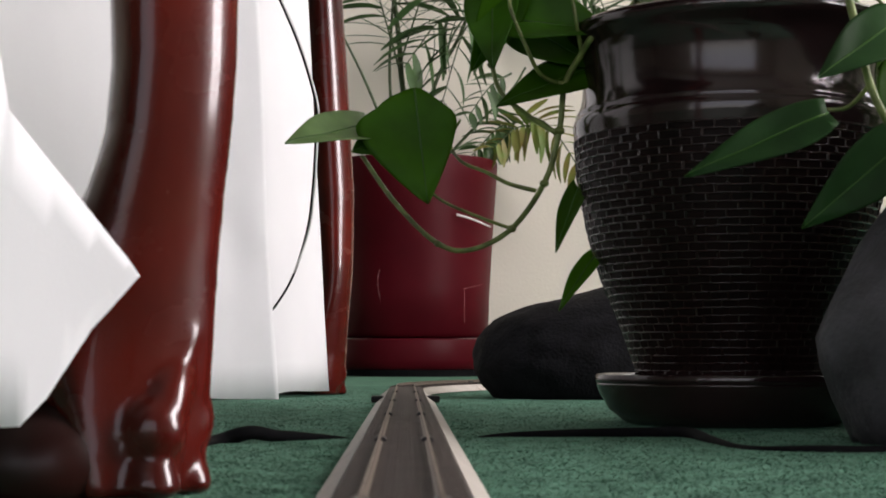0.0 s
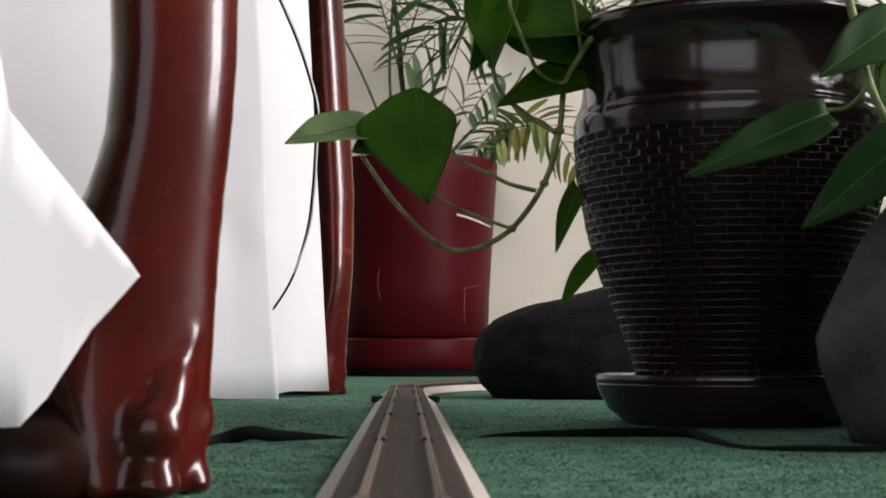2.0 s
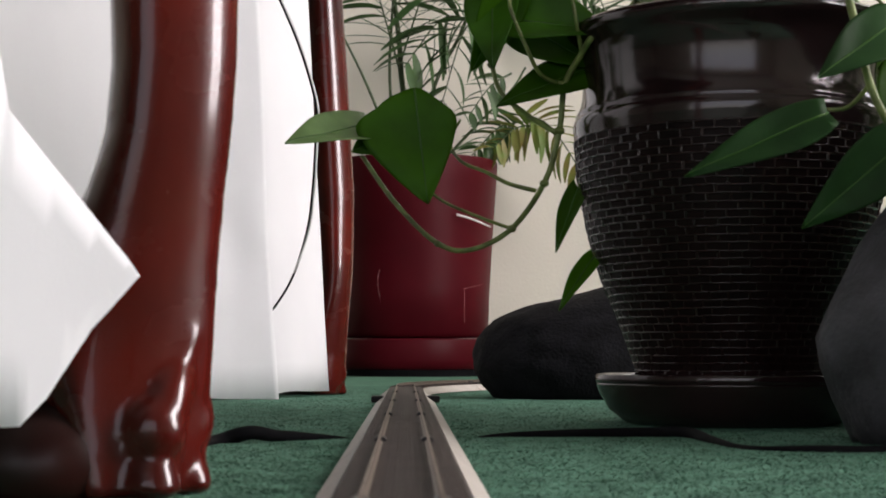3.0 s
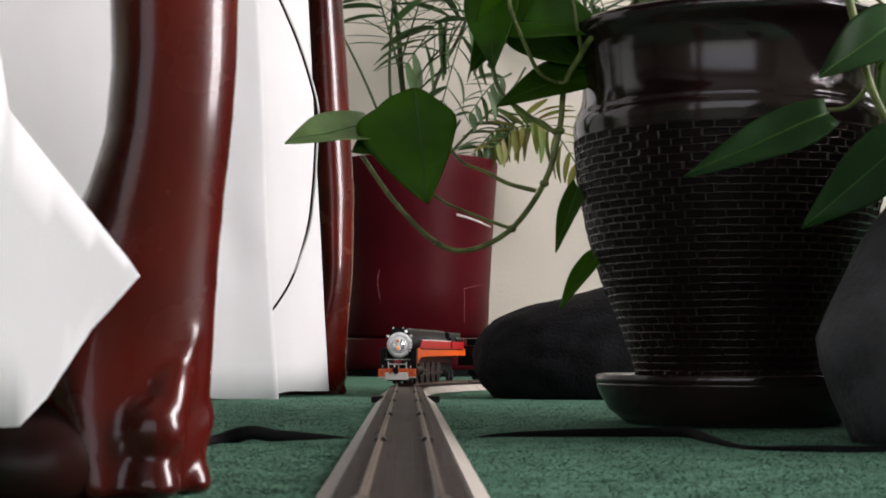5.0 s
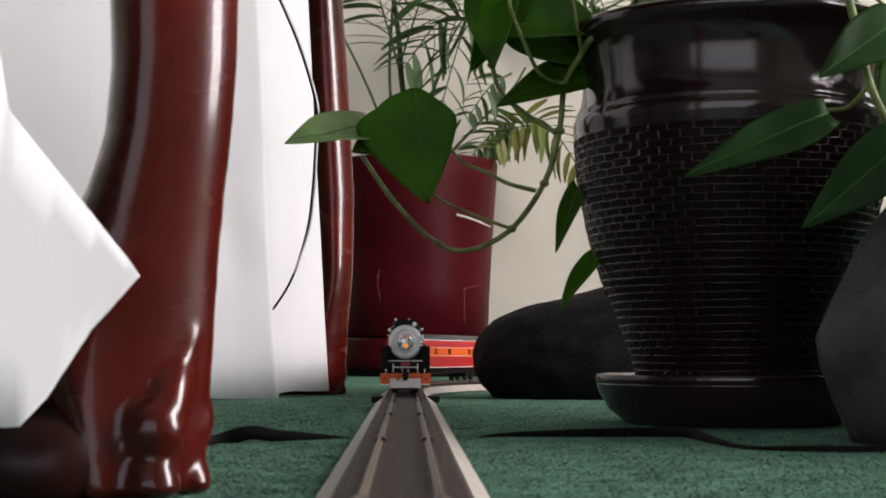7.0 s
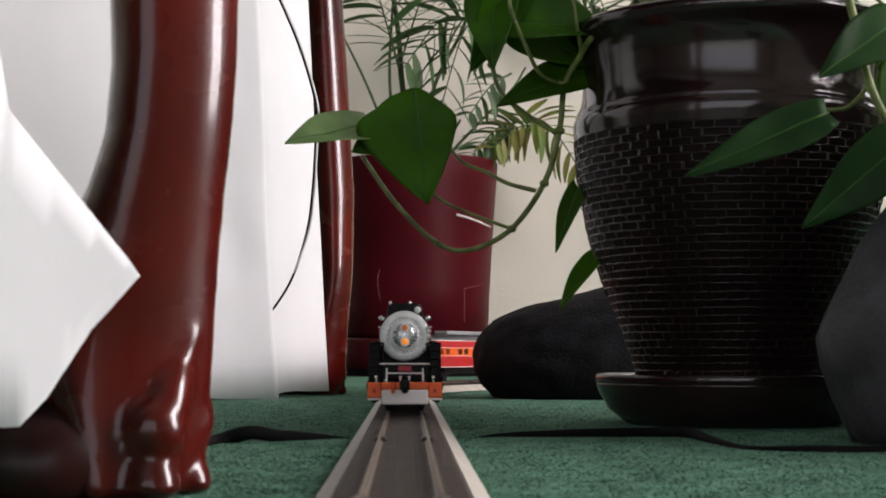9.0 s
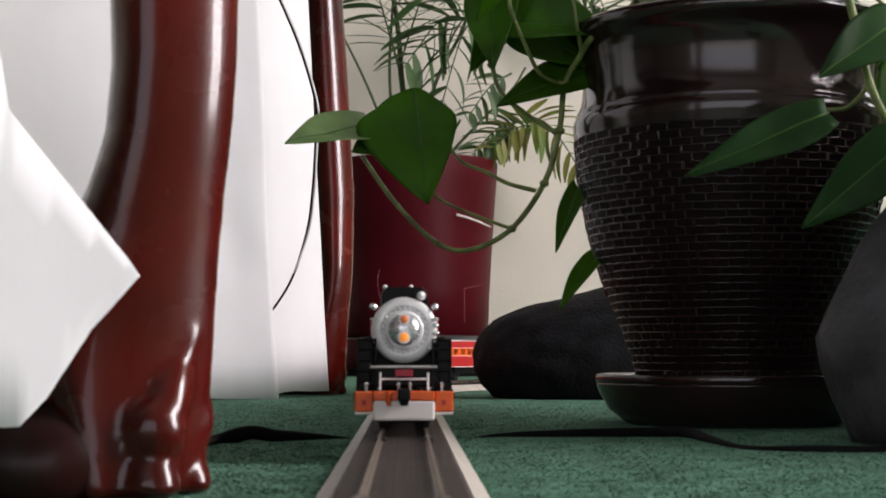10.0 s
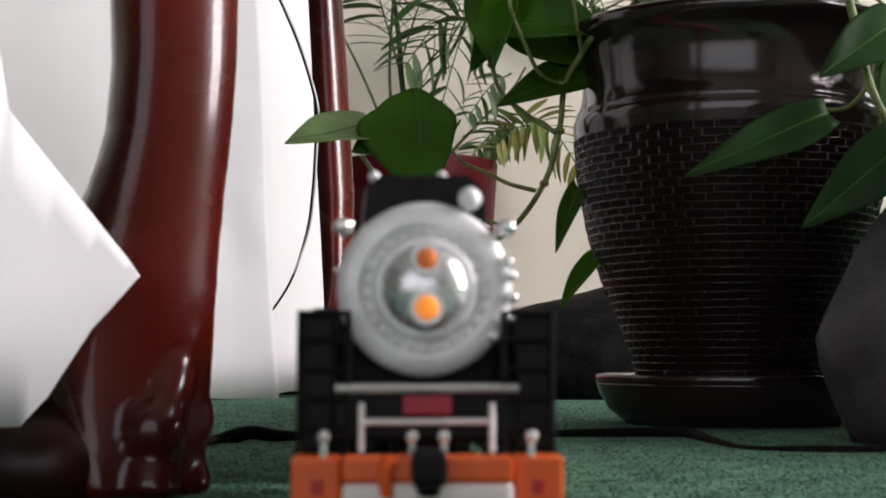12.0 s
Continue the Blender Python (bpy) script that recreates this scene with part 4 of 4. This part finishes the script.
def node(p, r):
    part("node", ball(bmesh.new(), Vector(p) - PO, (r, r, r * 0.8), 12), M_VINE, pothos, "", True)


vine([(0.1138, 0.8400, 0.2286), (0.1041, 0.8400, 0.2188), (0.1003, 0.8500, 0.2127), (0.0915, 0.8600, 0.1964), (0.0881, 0.8600, 0.1699), (0.0798, 0.8600, 0.1403), (0.0608, 0.8700, 0.1132), (0.0360, 0.8700, 0.1007), (0.0163, 0.8700, 0.1056), (-0.0067, 0.8700, 0.1280), (-0.0266, 0.8700, 0.1561)], 0.0020, 0.0013)
vine([(0.0608, 0.8700, 0.1132), (0.0431, 0.8800, 0.1207), (0.0232, 0.8800, 0.1291), (0.0115, 0.8800, 0.1374)], 0.0011, 0.0008, "petiole")
vine([(0.0746, 0.8650, 0.1349), (0.0592, 0.8700, 0.1397), (0.0465, 0.8800, 0.1476), (0.0319, 0.8900, 0.1555), (0.0261, 0.9000, 0.1688), (0.0322, 0.9000, 0.1820)], 0.0014, 0.0007, "petiole")
vine([(0.0865, 0.8600, 0.1679), (0.0705, 0.8650, 0.1789), (0.0554, 0.8700, 0.1930), (0.0501, 0.8700, 0.2081), (0.0488, 0.8700, 0.2249), (0.0529, 0.8700, 0.2485)], 0.0016, 0.0012)
vine([(0.0883, 0.8600, 0.1964), (0.0759, 0.8500, 0.2011), (0.0670, 0.8400, 0.2153), (0.0591, 0.8400, 0.2348), (0.0575, 0.8400, 0.2478)], 0.0013, 0.0010, "petiole")
vine([(0.1003, 0.8500, 0.2127), (0.0961, 0.8400, 0.2285), (0.0930, 0.8400, 0.2480)], 0.0012, 0.0010, "petiole")
vine([(0.1973, 0.6600, 0.2042), (0.2025, 0.6600, 0.1811), (0.2072, 0.6600, 0.1606), (0.2145, 0.6600, 0.1441), (0.2286, 0.6800, 0.1354)], 0.0019, 0.0018)
vine([(0.2072, 0.6600, 0.1606), (0.2013, 0.6750, 0.1529), (0.1937, 0.6900, 0.1540)], 0.0011, 0.0009, "petiole")
vine([(0.1005, 0.8700, 0.1365), (0.1040, 0.8700, 0.1548), (0.1070, 0.8750, 0.1689)], 0.0009, 0.0009, "petiole")
vine([(0.1085, 0.8700, 0.0958), (0.1109, 0.8750, 0.1088), (0.1100, 0.8800, 0.1226)], 0.0009, 0.0009, "petiole")
for q, r in (((0.0881, 0.8600, 0.1693), 0.0032), ((0.0608, 0.8700, 0.1132), 0.0030), ((0.0791, 0.8600, 0.1386), 0.0029), ((0.0180, 0.8700, 0.1043), 0.0024), ((0.0495, 0.8700, 0.2098), 0.0028), ((0.0892, 0.8600, 0.1964), 0.0030)):
    node(q, r)
leaf((0.0140, 0.8690, 0.1800), (-0.0314, 0.8520, 0.1567), 0.042, (0.0, -1, 0.25), fold=0.08, curl=0.04, lobe=0.02)
leaf((0.0040, 0.8560, 0.1935), (0.0118, 0.8440, 0.1255), 0.060, (0.0, -1, 0.25), fold=0.04, curl=0.02, lobe=-0.16, skew=0.24)
leaf((-0.0227, 0.8700, 0.1737), (-0.0660, 0.8200, 0.1593), 0.034, (0.1, -0.75, 0.75), M_LEAF2, fold=0.18, curl=0.05)
leaf((0.0497, 0.8600, 0.2544), (0.0466, 0.8300, 0.2042), 0.034, (-0.3, -1, 0.2), M_LEAF3, fold=0.2)
leaf((0.0598, 0.8500, 0.2536), (0.0390, 0.8600, 0.2028), 0.030, (0.5, -1, 0.2), fold=0.3)
leaf((0.0598, 0.8600, 0.2334), (0.1148, 0.8400, 0.2279), 0.044, (0, -0.85, 0.5), M_LEAF3, fold=0.45)
leaf((0.0645, 0.8700, 0.2350), (0.1114, 0.8600, 0.2098), 0.040, (0, -1, 0.5), fold=0.12)
leaf((0.1093, 0.8700, 0.2084), (0.0522, 0.8400, 0.1855), 0.030, (0, -0.9, 0.55), fold=0.2)
leaf((0.1005, 0.8700, 0.1375), (0.0835, 0.8500, 0.1010), 0.014, (-0.5, -1, 0.2), fold=0.4)
leaf((0.1092, 0.8700, 0.0968), (0.0859, 0.8500, 0.0682), 0.013, (-0.5, -1, 0.3), fold=0.4)
leaf((0.1233, 0.8600, 0.2512), (0.1408, 0.8000, 0.2304), 0.014, (0, -0.6, 0.8), M_LEAF2)
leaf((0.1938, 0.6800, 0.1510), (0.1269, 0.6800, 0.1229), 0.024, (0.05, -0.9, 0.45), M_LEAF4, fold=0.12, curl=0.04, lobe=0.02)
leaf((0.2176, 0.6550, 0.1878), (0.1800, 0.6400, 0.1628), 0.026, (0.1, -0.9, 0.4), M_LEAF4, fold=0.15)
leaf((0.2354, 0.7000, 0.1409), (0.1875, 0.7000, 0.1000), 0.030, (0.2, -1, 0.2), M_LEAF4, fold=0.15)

# unseen crown leaves over and beside the pot, added to block window light
rnd = random.Random(23)
for k in range(120):
    if k < 46:
        q = Vector((rnd.uniform(0.10, 0.42), rnd.uniform(0.72, 1.08), rnd.uniform(0.335, 0.56)))
    else:
        q = Vector((rnd.uniform(0.42, 0.56), rnd.uniform(0.66, 1.05), rnd.uniform(0.10, 0.44)))
    out = (q - Vector((0.26, 0.88, 0.30)))
    out.z = 0
    out = out.normalized()
    tip = q + out * rnd.uniform(0.02, 0.05) + Vector((rnd.uniform(-0.02, 0.02), rnd.uniform(-0.02, 0.02), rnd.uniform(-0.035, -0.005)))
    leaf(q, tip, rnd.uniform(0.040, 0.060), (out.x * 0.6, out.y * 0.6, 0.8))
    foot = PO + Vector((rnd.uniform(-0.05, 0.06), rnd.uniform(-0.05, 0.05), -0.002))
    vine([foot, foot + Vector((0, 0, 0.07)), (foot + q) / 2 + Vector((0, 0, 0.12 if k < 46 else 0.16)), q], 0.0014, 0.0010, "petiole")

# a dense, shaded tuft behind the pot's shoulder
for k in range(26):
    q = Vector((rnd.uniform(0.285, 0.345), rnd.uniform(0.92, 1.04), rnd.uniform(0.15, 0.27)))
    tip = q + Vector((rnd.uniform(-0.030, 0.020), rnd.uniform(-0.03, 0.01), rnd.uniform(-0.055, -0.025)))
    leaf(q, tip, rnd.uniform(0.034, 0.048), (rnd.uniform(-0.5, 0.3), -1, 0.4))
    foot = PO + Vector((rnd.uniform(0.02, 0.05), rnd.uniform(0.0, 0.04), -0.002))
    vine([foot, foot + Vector((0.01, 0.01, 0.06)), (foot + q) / 2 + Vector((0, 0, 0.06)), q], 0.0012, 0.0009, "petiole")

# ---- cable on the carpet ----
cable = thing("floor_cable", Matrix(), "black rubber cable lying across the carpet", "cable")
b = bmesh.new()
tube(b, [(-0.0942, 0.6024, 0.0015), (-0.0881, 0.6800, 0.0000), (-0.0720, 0.6900, 0.0045), (-0.0600, 0.7000, 0.0025), (-0.0389, 0.7200, -0.0003), (-0.0218, 0.7300, -0.0030)], 0.0042, 0.0022, 10)
part("cable_run", b, M_WIRE, cable, "", True)
b = bmesh.new()
tube(b, [(0.0274, 0.7300, -0.0030), (0.0455, 0.7350, -0.0004), (0.0773, 0.7350, 0.0012), (0.1132, 0.7350, 0.0020), (0.1359, 0.7300, 0.0022), (0.1401, 0.6900, -0.0001), (0.1444, 0.6400, -0.0015), (0.1680, 0.6200, -0.0005), (0.2056, 0.6200, -0.0006), (0.30, 0.63, 0.001)], 0.0022, 0.0036, 10)
part("cable_run", b, M_WIRE, cable, "", True)


# ---- what moves ----
def vehicle_rows(nose, front, rear):
    """Rows for a vehicle whose nose is that far behind the train's head; front and rear are its two pivots behind the nose."""
    rows = []
    for k in range(41):
        t = 0.3 * k
        u = 0.198 + 0.176 * (12.0 - t) + nose
        a, b = rail_line(u + front)[0], rail_line(u + rear)[0]
        d = (a - b).normalized()
        p = a + d * front
        rows.append((t, pose(p.x, p.y, 0.0120, 0, 0, math.degrees(math.atan2(-d.x, d.y)))))
    return rows


def motions():
    walk(loco, vehicle_rows(0.0, 0.055, 0.160))
    walk(tender, vehicle_rows(0.266, 0.034, 0.118))
    for k, c in enumerate(cars):
        walk(c, vehicle_rows(0.421 + 0.208 * k, 0.032, 0.173))
    for w in drivers:
        x, y, z = w.location
        walk(w, [(k / 15, pose(x, y, z, -math.degrees(0.176 * k / 15 / 0.0115))) for k in range(181)])


motions()
